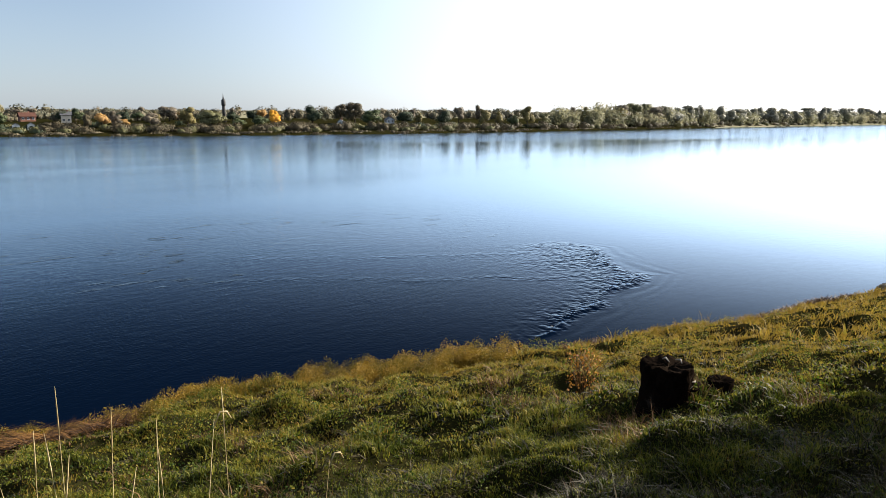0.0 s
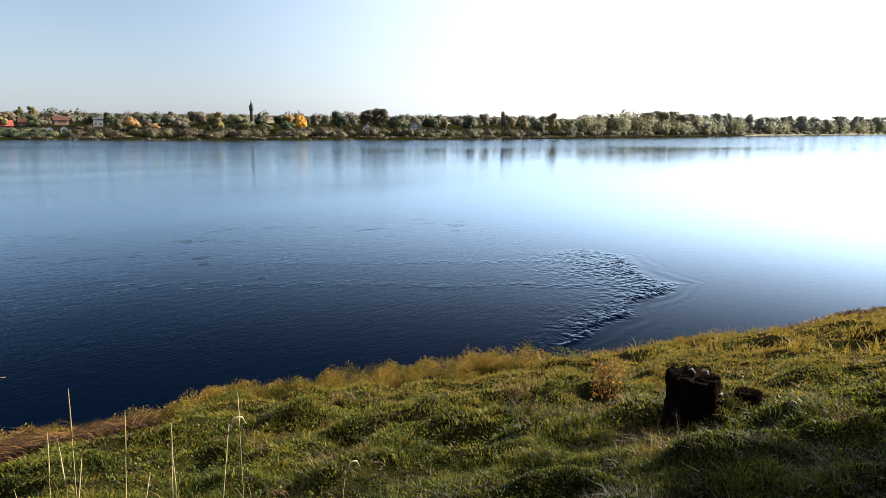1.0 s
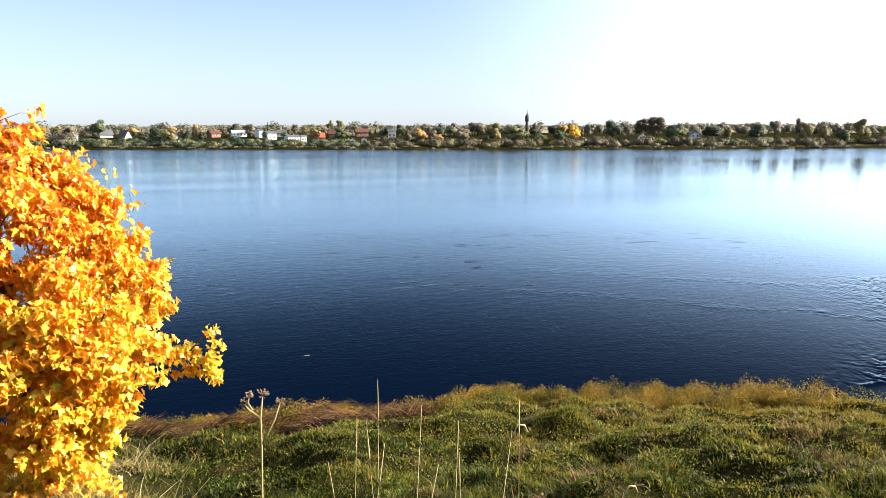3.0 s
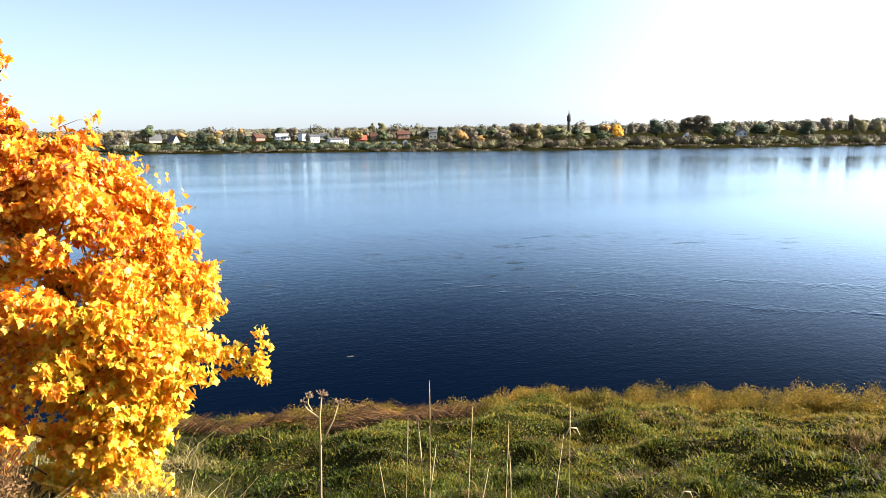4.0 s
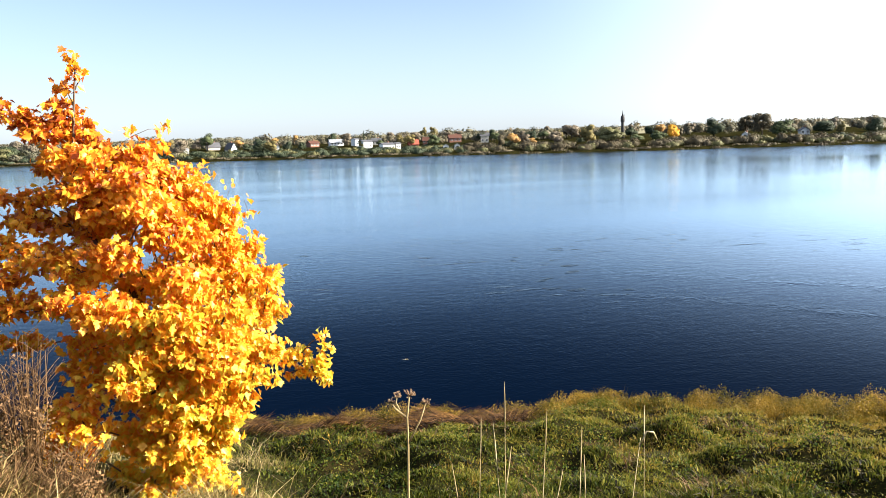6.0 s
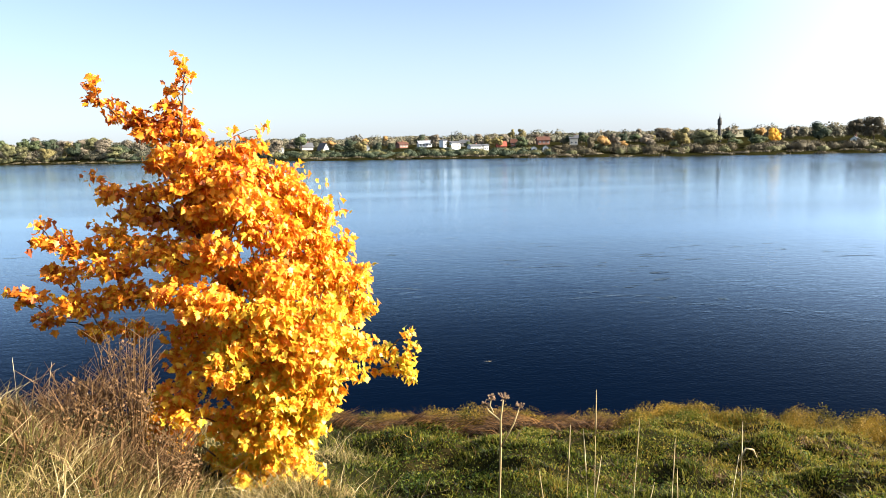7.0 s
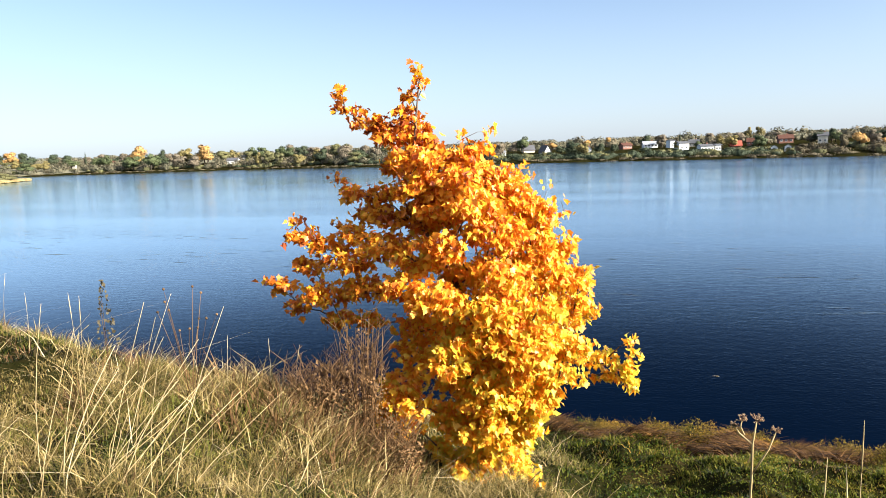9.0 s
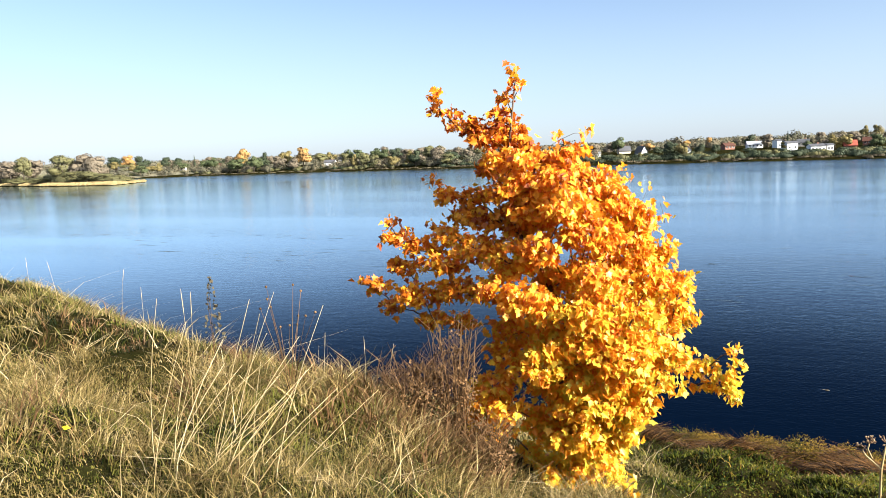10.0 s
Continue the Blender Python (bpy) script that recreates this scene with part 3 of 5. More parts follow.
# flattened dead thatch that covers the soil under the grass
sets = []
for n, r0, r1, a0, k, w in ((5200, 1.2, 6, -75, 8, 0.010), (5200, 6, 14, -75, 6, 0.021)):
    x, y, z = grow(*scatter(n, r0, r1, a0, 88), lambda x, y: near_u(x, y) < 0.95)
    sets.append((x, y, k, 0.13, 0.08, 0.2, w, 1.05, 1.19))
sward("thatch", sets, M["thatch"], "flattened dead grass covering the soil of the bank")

# rough grass over the rest of the bank top
x, y, z = grow(*scatter(2600, 0.8, 22, 80, 300), lambda x, y: near_u(x, y) < 0.95)
xn, yn, z = grow(*scatter(900, 0.7, 6, 84, 290), lambda x, y: near_u(x, y) < 0.95)
sward("rough_grass", [(xn, yn, 12, 0.22, 0.08, 0.26, 0.016, 0.5, 1.15), (x, y, 7, 0.25, 0.08, 0.3, 0.035, 0.4, 1.1)], M["dry"], "rough grass on the level top of the bank")

# straw-coloured grass on the bank top, bent every way
sets = []
for n, r0, r1, k, wide, h1, w, l0 in ((7600, 1.4, 6.5, 16, 0.12, 0.27, 0.006, 0.5), (9500, 6.5, 18, 12, 0.16, 0.27, 0.010, 0.5), (2600, 1.4, 9, 10, 0.10, 0.24, 0.005, 0.2)):
    x, y, z = grow(*scatter(n, r0, r1, -75, 10), lambda x, y: (near_u(x, y) < 0.75) & (dryness(x, y) > chance(len(x))) & (0.6 * vnoise(x * 2.2, y * 2.2, 41) + 0.4 * vnoise(x * 0.9, y * 0.9, 42) > 0.38 + 0.16 * chance(len(x))))
    sets.append((x, y, k, wide, 0.10, h1, w, l0, 1.15))
sward("dry_grass", sets, M["dry"], "long straw-coloured grass bent over on the bank top", lambda x, y: 14 * vnoise(x * 0.9, y * 0.9, 43), 1.7)

# green grass and red-brown dead herbs that grow through the straw in patches
x, y, z = grow(*scatter(5200, 1.6, 16, -75, 2), lambda x, y: (near_u(x, y) < 0.75) & (dryness(x, y) > 0.3) & (vnoise(x * 1.1, y * 1.1, 44) + 0.05 * np.hypot(x, y) > 0.64 + 0.2 * chance(len(x))))
xs, ys, z = grow(*scatter(7000, 1.3, 6, -75, 0), lambda x, y: (near_u(x, y) < 0.75) & (dryness(x, y) > 0.3))
sward("bank_green", [(xs, ys, 8, 0.09, 0.03, 0.09, 0.007, 0.3, 1.0), (x, y, 14, 0.10, 0.06, 0.20, 0.007, 0.3, 1.0)], M["bank_grass"], "green grass growing through the straw on the bank top")
x, y, z = grow(*scatter(2600, 1.6, 14, -75, 2), lambda x, y: (near_u(x, y) < 0.75) & (dryness(x, y) > 0.3) & (vnoise(x * 1.4, y * 1.4, 46) > 0.55 + 0.2 * chance(len(x))))
sward("bank_dead_herbs", [(x, y, 10, 0.09, 0.10, 0.28, 0.009, 0.3, 1.0)], M["brown"], "red-brown dead herbs between the straw of the bank top")

# brown dead herbs and long dry grass on the shoulder of the bank below the maple
x, y = rng.normal(-2.0, 0.75, 520), rng.normal(5.35, 0.55, 520)
k = (x > -3.6) & (x < -1.3 - 0.3 * (y - 5.4)) & (np.hypot(x + 1.2, y - 6.65) > 0.45)
sward("shoulder_grass", [(x[k], y[k], 14, 0.12, 0.12, 0.32, 0.009, 0.45, 1.1)], M["dry"], "long dry grass on the shoulder of the bank beside the maple")
x, y = rng.normal(-2.1, 0.7, 260), rng.normal(5.6, 0.45, 260)
k = (x > -3.4) & (x < -1.5 - 0.3 * (y - 5.4)) & (np.hypot(x + 1.2, y - 6.65) > 0.5)
sward("shoulder_herbs", [(x[k], y[k], 12, 0.10, 0.12, 0.34, 0.014, 0.3, 1.0)], M["brown"], "dead brown herbs on the shoulder of the bank")

# pale broken straws lying over it
x, y, z = grow(*scatter(1300, 2.2, 12, -70, 6), lambda x, y: (near_u(x, y) < 0.6) & (dryness(x, y) > 0.5))
sward("fallen_straw", [(x, y, 2, 0.3, 0.3, 0.75, 0.006, 0.95, 1.18)], M["straw"], "pale broken straws lying over the dry grass")

# golden grass and leafy herbs along the water, in tall clumps between five and twelve metres along the bank
SHORE_X = [-9, -2, 3, 4.8, 5.5, 6, 6.9, 7.3, 8, 10, 10.6, 11.8, 12.4, 14, 17, 34]
x, y = rng.uniform(-9, 34, 9000), rng.uniform(6, 17.5, 9000)
u = near_u(x, y)
thick = np.interp(x, SHORE_X, [0.2, 0.3, 0.25, 0.2, 0.35, 0.6, 0.55, 0.25, 0.6, 0.5, 0.65, 0.7, 0.0, 0.05, 0.4, 0.5])
k = (u > np.where(x > 14, 0.7, 0.84)) & (u < 0.99) & (vnoise(x * 1.6, y * 1.6, 51) + thick > 0.90)
x, y = x[k], y[k]
sward("shore_grass", [(x, y, 14, 0.13, 0.08, 0.24, 0.010, 0.2, 0.8)], M["gold"], "golden dry grass and reeds along the water's edge")


def domes(name, cx, cy, wide, high, leaves, size, mat, label):
    """Rounded clumps of leafy herbs, each with its own width and height, full at the top and open at the foot."""
    cols, dims = [], []
    for x, y, w, h in zip(cx, cy, wide, high):
        n = int(leaves * w * (w + h) / 0.3)
        q = rng.normal(size=(n, 3))
        q /= np.linalg.norm(q, axis=1, keepdims=True)
        q[:, 2] = abs(q[:, 2])
        q *= rng.uniform(0.45, 1.0, (n, 1)) ** 0.6 * (0.8 + 0.3 * vnoise(q[:, :1] * 3 + x, q[:, 1:2] * 3 + y, 59))
        px, py = x + q[:, 0] * w, y + q[:, 1] * w
        cols.append(np.stack([px, py, ground_z(px, py) + q[:, 2] * h], -1))
    P = np.concatenate(cols)
    put(name, cards(name, P, rng.uniform(*size, len(P)), mat, rng), label, "herbs", "stuff")


def shore_y(x, u):
    ys = np.linspace(5, 17, 900)
    return ys[np.argmin(abs(near_u(np.full(900, x), ys) - u))]


cx, cw, ch = [], [], []
for x0, x1, n, h0, h1 in ((-3, 5.2, 84, 0.18, 0.42), (5.4, 7.0, 20, 0.18, 0.36), (7.0, 8.0, 8, 0.15, 0.3), (8.0, 10.2, 28, 0.3, 0.6), (10.4, 11.9, 20, 0.32, 0.58), (15.5, 28, 26, 0.12, 0.26)):
    cx += list(rng.uniform(x0, x1, n))
    ch += list(rng.uniform(h0, h1, n))
ch = np.array(ch)
cw = 0.14 + 0.45 * ch * rng.uniform(0.6, 1.2, len(ch))
cy = np.array([shore_y(v, w) for v, w in zip(cx, rng.uniform(0.83, 0.965, len(cx)))])
domes("golden_herbs", cx, cy, cw * 1.05, ch * 1.1, 820, (0.010, 0.028), M["gold"], "golden withering leafy herbs along the water's edge")
kk = np.repeat(np.arange(len(ch)), 3)
sward("golden_stems", [(np.array(cx)[kk] + rng.normal(0, 0.1, len(kk)), cy[kk] + rng.normal(0, 0.1, len(kk)), 8, 0.13, 0.14, 0.32, 0.006, 0.08, 0.6)], M["gold"], "thin golden stems among the herbs by the water")

# upright golden clumps of reed grass that stand out along the edge
cx = np.concatenate([rng.uniform(a, b, n) for a, b, n in ((-1.5, 5.0, 26), (5.4, 6.9, 22), (8.0, 10.2, 40), (10.4, 11.9, 34))])
cy = np.array([shore_y(v, w) for v, w in zip(cx, rng.uniform(0.84, 0.96, len(cx)))])
sward("reed_clumps", [(cx, cy, 70, 0.15, 0.10, 0.27, 0.006, 0.2, 0.95)], M["gold"], "upright golden clumps of reed grass along the water")

# cushions of leafy herbs all over the slope
n = 420
x, y = rng.uniform(-1.2, 22, n), rng.uniform(-2, 14, n)
r = np.hypot(x, y)
k = (r > 3) & (near_u(x, y) < 0.93) & (near_u(x, y) > 0.02) & (dryness(x, y) < 0.2)
x, y, r = x[k], y[k], r[k]
high = rng.uniform(0.08, 0.30, len(x)) * np.clip(r / 8, 0.6, 1.1)
domes("herb_cushions", x, y, high * rng.uniform(0.9, 1.7, len(x)), high, 230, (0.012, 0.032), M["herb"], "leafy green and ochre cushions of herbs on the slope")

# patches of withered brown herbs in the grass of the slope
px, py = rng.uniform(0.5, 9.5, 34), rng.uniform(1.9, 11, 34)
k = (near_u(px, py) < 0.85) & (near_u(px, py) > 0.15)
px, py = px[k], py[k]
kk = np.repeat(np.arange(len(px)), 16)
sward("withered_herbs", [(px[kk] + rng.normal(0, 0.16, len(kk)), py[kk] + rng.normal(0, 0.16, len(kk)), 9, 0.06, 0.06, 0.24, 0.010, 0.3, 1.1)], M["brown"], "withered brown herbs in patches among the green grass")

# rust-brown sedge combed flat along the bank in overlapping hanks
n = 130
hx = rng.uniform(-1.6, 4.3, n)
hy = np.array([shore_y(v, w) for v, w in zip(hx, rng.uniform(0.79, 0.885, n))])
way, shade = rng.normal(0, 0.35, n) + np.pi * rng.integers(0, 2, n), rng.uniform(0, 0.10, n)
kk = np.repeat(np.arange(n), 60)
x, y = hx[kk] + rng.normal(0, 0.16, len(kk)), hy[kk] + rng.normal(0, 0.07, len(kk))
put("flattened_sedge", blades("flattened_sedge", x, y, ground_z(x, y) + shade[kk] + rng.uniform(0, 0.07, len(kk)), rng.uniform(0.18, 0.48, len(kk)), np.full(len(kk), 0.016), rng.uniform(1.12, 1.19, len(kk)), M["sedge"], rng, way[kk], 0.3), "rust-brown sedge lying flat beside the water", "sedge", "stuff")


x, y = rng.uniform(12, 27, 30000), rng.uniform(7.5, 14, 30000)
u = near_u(x, y)
k = (u > 0.93) & (u < 1.0) & (vnoise(x * 0.8, y * 2, 58) > 0.25 + 0.3 * chance(len(x)))
x, y = x[k], y[k]
put("matted_sedge", blades("matted_sedge", x, y, ground_z(x, y) + 0.03 + 0.16 * vnoise(x * 1.4, y * 1.4, 57), rng.uniform(0.12, 0.28, len(x)), np.full(len(x), 0.02), rng.uniform(1.05, 1.19, len(x)), M["sedge"], rng, 0.1, 0.9), "dark red-brown matted sedge at the water's edge", "sedge", "stuff")


# ---- stones along the water ----
def stone_mesh(seed):
    bm = bmesh.new()
    bmesh.ops.create_icosphere(bm, subdivisions=1, radius=1)
    r = random.Random(seed)
    for v in bm.verts:
        v.co = v.co * r.uniform(0.75, 1.15)
        v.co.z *= 0.6
    me = bpy.data.meshes.new("shore_stone")
    bm.to_mesh(me)
    bm.free()
    me.materials.append(M["stone"])
    return me


stones = [stone_mesh(s) for s in range(5)]
for i in range(150):
    x = 9.5 + 22 * random.random() ** 1.6
    y0 = np.linspace(5, 16, 600)
    y = float(y0[np.argmin(abs(near_u(np.full(600, x), y0) - random.uniform(0.955, 1.012)))])
    s = random.uniform(0.08, 0.26)
    ob = put("shore_stone", stones[i % 5], "dark wet stone lying at the water's edge", "stone", "", "stones along the bank")
    ob.matrix_basis = pose(x, y, float(ground_z(x, y)) + s * 0.2, 0, 0, random.uniform(0, 360)) @ Matrix.Diagonal((s, s * random.uniform(0.7, 1.2), s, 1))
for i in range(16):
    t = random.random() ** 1.3
    v = 19.9 + t * 7.0
    e = float(np.interp(v, WAKE_V, WAKE_E)) + random.uniform(0.05, 0.9)
    x, y = -0.79 * e + 0.61 * v, 0.61 * e + 0.79 * v
    s = random.uniform(0.05, 0.14) * (1 - 0.3 * t)
    ob = put("groyne_stone", stones[i % 5], "wet dark stone just breaking the water's surface", "stone", "", "stones in the shallows")
    ob.matrix_basis = pose(x, y, -0.5 * s, 0, 0, random.uniform(0, 360)) @ Matrix.Diagonal((s, s, s, 1))


# a pale twig with a leaf afloat
twig = base("floating_twig", 2.97, 19.7, 0, "pale twig with one leaf afloat on the river", "twig")
bm = bmesh.new()
tube(bm, [(-0.11, 0, 0.0), (-0.02, 0.02, 0.008), (0.11, 0.01, 0.002)], [0.003, 0.006, 0.003], 5)
part("stick", bm, M["grey_wood"], twig)
bm = bmesh.new()
bm.faces.new([bm.verts.new(c) for c in ((0.01, 0.0, 0.01), (0.05, -0.03, 0.012), (0.10, -0.02, 0.02), (0.06, 0.02, 0.014))])
part("leaf", bm, M["straw"], twig)


# ---- maple ----
def maple_leaf_outline():
    """Half of a five-lobed leaf, stalk end first, mirrored: lobes with two side teeth and rounded bays between them."""
    pts = [(0, 0.0), (0.20, -0.06), (0.40, -0.03), (0.30, 0.13), (0.41, 0.23), (0.60, 0.36), (0.44, 0.42), (0.40, 0.56), (0.23, 0.47), (0.26, 0.67), (0.14, 0.73), (0.0, 1.0)]
    right = pts[1:-1]
    return [pts[0], *right, pts[-1], *[(-x, y) for x, y in reversed(right)]]


LEAF = np.array([(x, y, 0.30 * abs(x) - 0.22 * y * y) for x, y in maple_leaf_outline()])


def leaf_arrays(P, size, rg):
    """Maple leaves at the places P: hanging from their stalks, most of them turned to the light."""
    n = len(P)
    out = np.stack([P[:, 0] + 0.2, P[:, 1], np.zeros(n)], -1)
    out /= np.linalg.norm(out, axis=1, keepdims=True) + 1e-6
    N = 0.75 * np.array(sd) + 0.55 * out + np.array([0, -0.15, 0.30]) + 1.0 * rg.normal(size=(n, 3))
    N /= np.linalg.norm(N, axis=1, keepdims=True)
    tip = np.array([0, 0, -0.9]) + 0.45 * out + 0.55 * rg.normal(size=(n, 3))
    tip -= N * (tip * N).sum(1, keepdims=True)
    tip /= np.linalg.norm(tip, axis=1, keepdims=True) + 1e-6
    side = np.cross(tip, N)
    L = LEAF[None] * size[:, None, None]
    return P[:, None] + L[..., :1] * side[:, None] * rg.uniform(0.75, 1.1, (n, 1, 1)) + L[..., 1:2] * tip[:, None] + L[..., 2:] * N[:, None] * rg.uniform(-0.4, 2.2, (n, 1, 1))


def leaves_mesh(name, P, size, rg, mat):
    V = leaf_arrays(P, size, rg)
    n, m = len(P), len(LEAF)
    half = m // 2
    one = np.concatenate([np.arange(0, half + 1), [0], np.arange(half, m)])
    loops = (np.arange(n)[:, None] * m + one[None]).ravel()
    return mesh_from(name, V.reshape(-1, 3), np.tile([half + 1, m - half + 1], n), loops, mat)


MX, MY = -1.2, 6.65
MZ = 2.86
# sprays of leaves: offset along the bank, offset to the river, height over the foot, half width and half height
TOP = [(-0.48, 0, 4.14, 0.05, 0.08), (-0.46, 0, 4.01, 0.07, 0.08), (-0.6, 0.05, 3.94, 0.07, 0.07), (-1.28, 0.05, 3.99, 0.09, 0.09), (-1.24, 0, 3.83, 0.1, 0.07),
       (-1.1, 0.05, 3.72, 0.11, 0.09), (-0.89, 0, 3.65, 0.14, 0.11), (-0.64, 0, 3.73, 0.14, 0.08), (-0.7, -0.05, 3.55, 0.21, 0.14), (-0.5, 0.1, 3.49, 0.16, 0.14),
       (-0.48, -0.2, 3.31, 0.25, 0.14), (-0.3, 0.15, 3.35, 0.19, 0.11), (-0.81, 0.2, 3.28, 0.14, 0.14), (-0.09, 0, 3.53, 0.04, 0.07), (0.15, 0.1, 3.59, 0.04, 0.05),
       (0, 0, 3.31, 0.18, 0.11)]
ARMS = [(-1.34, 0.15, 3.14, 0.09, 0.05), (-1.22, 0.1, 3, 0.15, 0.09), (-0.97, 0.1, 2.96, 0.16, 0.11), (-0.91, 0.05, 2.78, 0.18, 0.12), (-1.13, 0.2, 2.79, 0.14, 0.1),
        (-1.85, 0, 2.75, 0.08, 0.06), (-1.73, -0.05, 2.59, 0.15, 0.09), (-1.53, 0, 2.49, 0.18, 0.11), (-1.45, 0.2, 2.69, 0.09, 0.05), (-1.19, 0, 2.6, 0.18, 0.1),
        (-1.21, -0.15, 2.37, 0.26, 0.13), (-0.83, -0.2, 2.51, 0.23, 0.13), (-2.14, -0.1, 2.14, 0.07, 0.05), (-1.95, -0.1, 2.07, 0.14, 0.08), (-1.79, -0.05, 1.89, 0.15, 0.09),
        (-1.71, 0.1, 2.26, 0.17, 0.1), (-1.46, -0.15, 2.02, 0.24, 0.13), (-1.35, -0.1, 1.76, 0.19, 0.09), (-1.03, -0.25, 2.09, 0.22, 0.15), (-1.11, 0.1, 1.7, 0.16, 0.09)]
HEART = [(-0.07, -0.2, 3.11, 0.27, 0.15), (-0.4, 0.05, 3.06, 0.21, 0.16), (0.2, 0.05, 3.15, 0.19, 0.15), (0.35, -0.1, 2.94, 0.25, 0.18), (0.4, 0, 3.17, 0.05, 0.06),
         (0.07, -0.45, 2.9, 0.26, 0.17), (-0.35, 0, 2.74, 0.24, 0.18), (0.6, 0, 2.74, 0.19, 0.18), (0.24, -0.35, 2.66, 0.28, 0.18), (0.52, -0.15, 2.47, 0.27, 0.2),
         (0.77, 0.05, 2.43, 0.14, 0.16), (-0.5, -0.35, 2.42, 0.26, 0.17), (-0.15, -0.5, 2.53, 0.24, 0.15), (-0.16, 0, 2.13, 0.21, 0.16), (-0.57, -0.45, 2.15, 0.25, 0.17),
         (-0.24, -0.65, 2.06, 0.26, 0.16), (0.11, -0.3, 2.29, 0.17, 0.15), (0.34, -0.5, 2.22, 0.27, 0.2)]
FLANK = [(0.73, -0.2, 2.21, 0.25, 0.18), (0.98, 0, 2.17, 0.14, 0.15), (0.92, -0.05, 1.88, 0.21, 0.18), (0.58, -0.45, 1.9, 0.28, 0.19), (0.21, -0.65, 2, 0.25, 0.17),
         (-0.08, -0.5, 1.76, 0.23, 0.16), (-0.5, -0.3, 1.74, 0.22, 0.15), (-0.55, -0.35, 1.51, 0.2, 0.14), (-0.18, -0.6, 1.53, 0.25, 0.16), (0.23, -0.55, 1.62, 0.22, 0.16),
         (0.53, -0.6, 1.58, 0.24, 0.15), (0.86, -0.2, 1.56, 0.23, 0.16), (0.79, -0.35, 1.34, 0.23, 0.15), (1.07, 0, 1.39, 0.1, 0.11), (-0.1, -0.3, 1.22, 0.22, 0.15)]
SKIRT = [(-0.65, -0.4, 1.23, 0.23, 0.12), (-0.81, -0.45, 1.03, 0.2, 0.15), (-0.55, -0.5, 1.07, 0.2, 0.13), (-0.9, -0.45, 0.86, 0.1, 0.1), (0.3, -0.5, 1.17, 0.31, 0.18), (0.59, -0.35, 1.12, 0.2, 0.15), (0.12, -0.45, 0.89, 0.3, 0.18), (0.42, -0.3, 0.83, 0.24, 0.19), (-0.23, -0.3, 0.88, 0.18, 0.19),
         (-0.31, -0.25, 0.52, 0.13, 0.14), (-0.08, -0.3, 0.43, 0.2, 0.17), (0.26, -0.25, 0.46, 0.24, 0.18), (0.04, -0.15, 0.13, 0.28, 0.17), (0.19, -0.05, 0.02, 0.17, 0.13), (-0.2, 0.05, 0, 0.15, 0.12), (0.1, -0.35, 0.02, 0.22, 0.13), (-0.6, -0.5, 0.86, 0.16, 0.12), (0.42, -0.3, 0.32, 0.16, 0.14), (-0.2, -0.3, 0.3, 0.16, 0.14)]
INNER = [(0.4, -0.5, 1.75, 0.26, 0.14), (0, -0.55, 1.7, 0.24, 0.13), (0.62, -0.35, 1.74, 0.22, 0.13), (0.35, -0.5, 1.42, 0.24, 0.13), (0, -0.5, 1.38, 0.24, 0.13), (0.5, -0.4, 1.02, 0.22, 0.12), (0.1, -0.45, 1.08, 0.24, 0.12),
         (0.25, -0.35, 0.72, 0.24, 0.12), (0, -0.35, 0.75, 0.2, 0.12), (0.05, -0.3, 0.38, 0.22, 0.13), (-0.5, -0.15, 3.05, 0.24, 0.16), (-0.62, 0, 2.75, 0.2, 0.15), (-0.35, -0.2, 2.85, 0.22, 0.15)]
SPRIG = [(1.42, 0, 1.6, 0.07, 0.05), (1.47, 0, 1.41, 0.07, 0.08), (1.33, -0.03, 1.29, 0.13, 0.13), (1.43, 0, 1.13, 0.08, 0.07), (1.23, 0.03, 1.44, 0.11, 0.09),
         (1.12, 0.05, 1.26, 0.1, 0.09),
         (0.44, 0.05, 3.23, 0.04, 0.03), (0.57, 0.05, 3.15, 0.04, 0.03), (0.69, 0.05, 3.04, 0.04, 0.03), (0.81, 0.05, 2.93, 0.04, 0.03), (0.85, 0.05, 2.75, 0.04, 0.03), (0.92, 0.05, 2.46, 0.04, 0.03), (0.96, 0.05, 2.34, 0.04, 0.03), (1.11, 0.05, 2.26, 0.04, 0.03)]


def stem_at(h):
    """The main stem's place at a height over its foot: upright at first, then leaning away upstream, the leader upright again."""
    hs = np.array([h - 0.25, h - 0.12, h, h + 0.12, h + 0.25])
    x = np.interp(hs, [0, 1.0, 1.6, 2.15, 2.5, 2.75, 3.0, 3.75, 4.2], [0, 0.03, 0.02, -0.18, -0.40, -0.53, -0.58, -0.53, -0.47]).mean()
    return Vector((float(x), 0.06 * math.sin(h * 1.5), h))


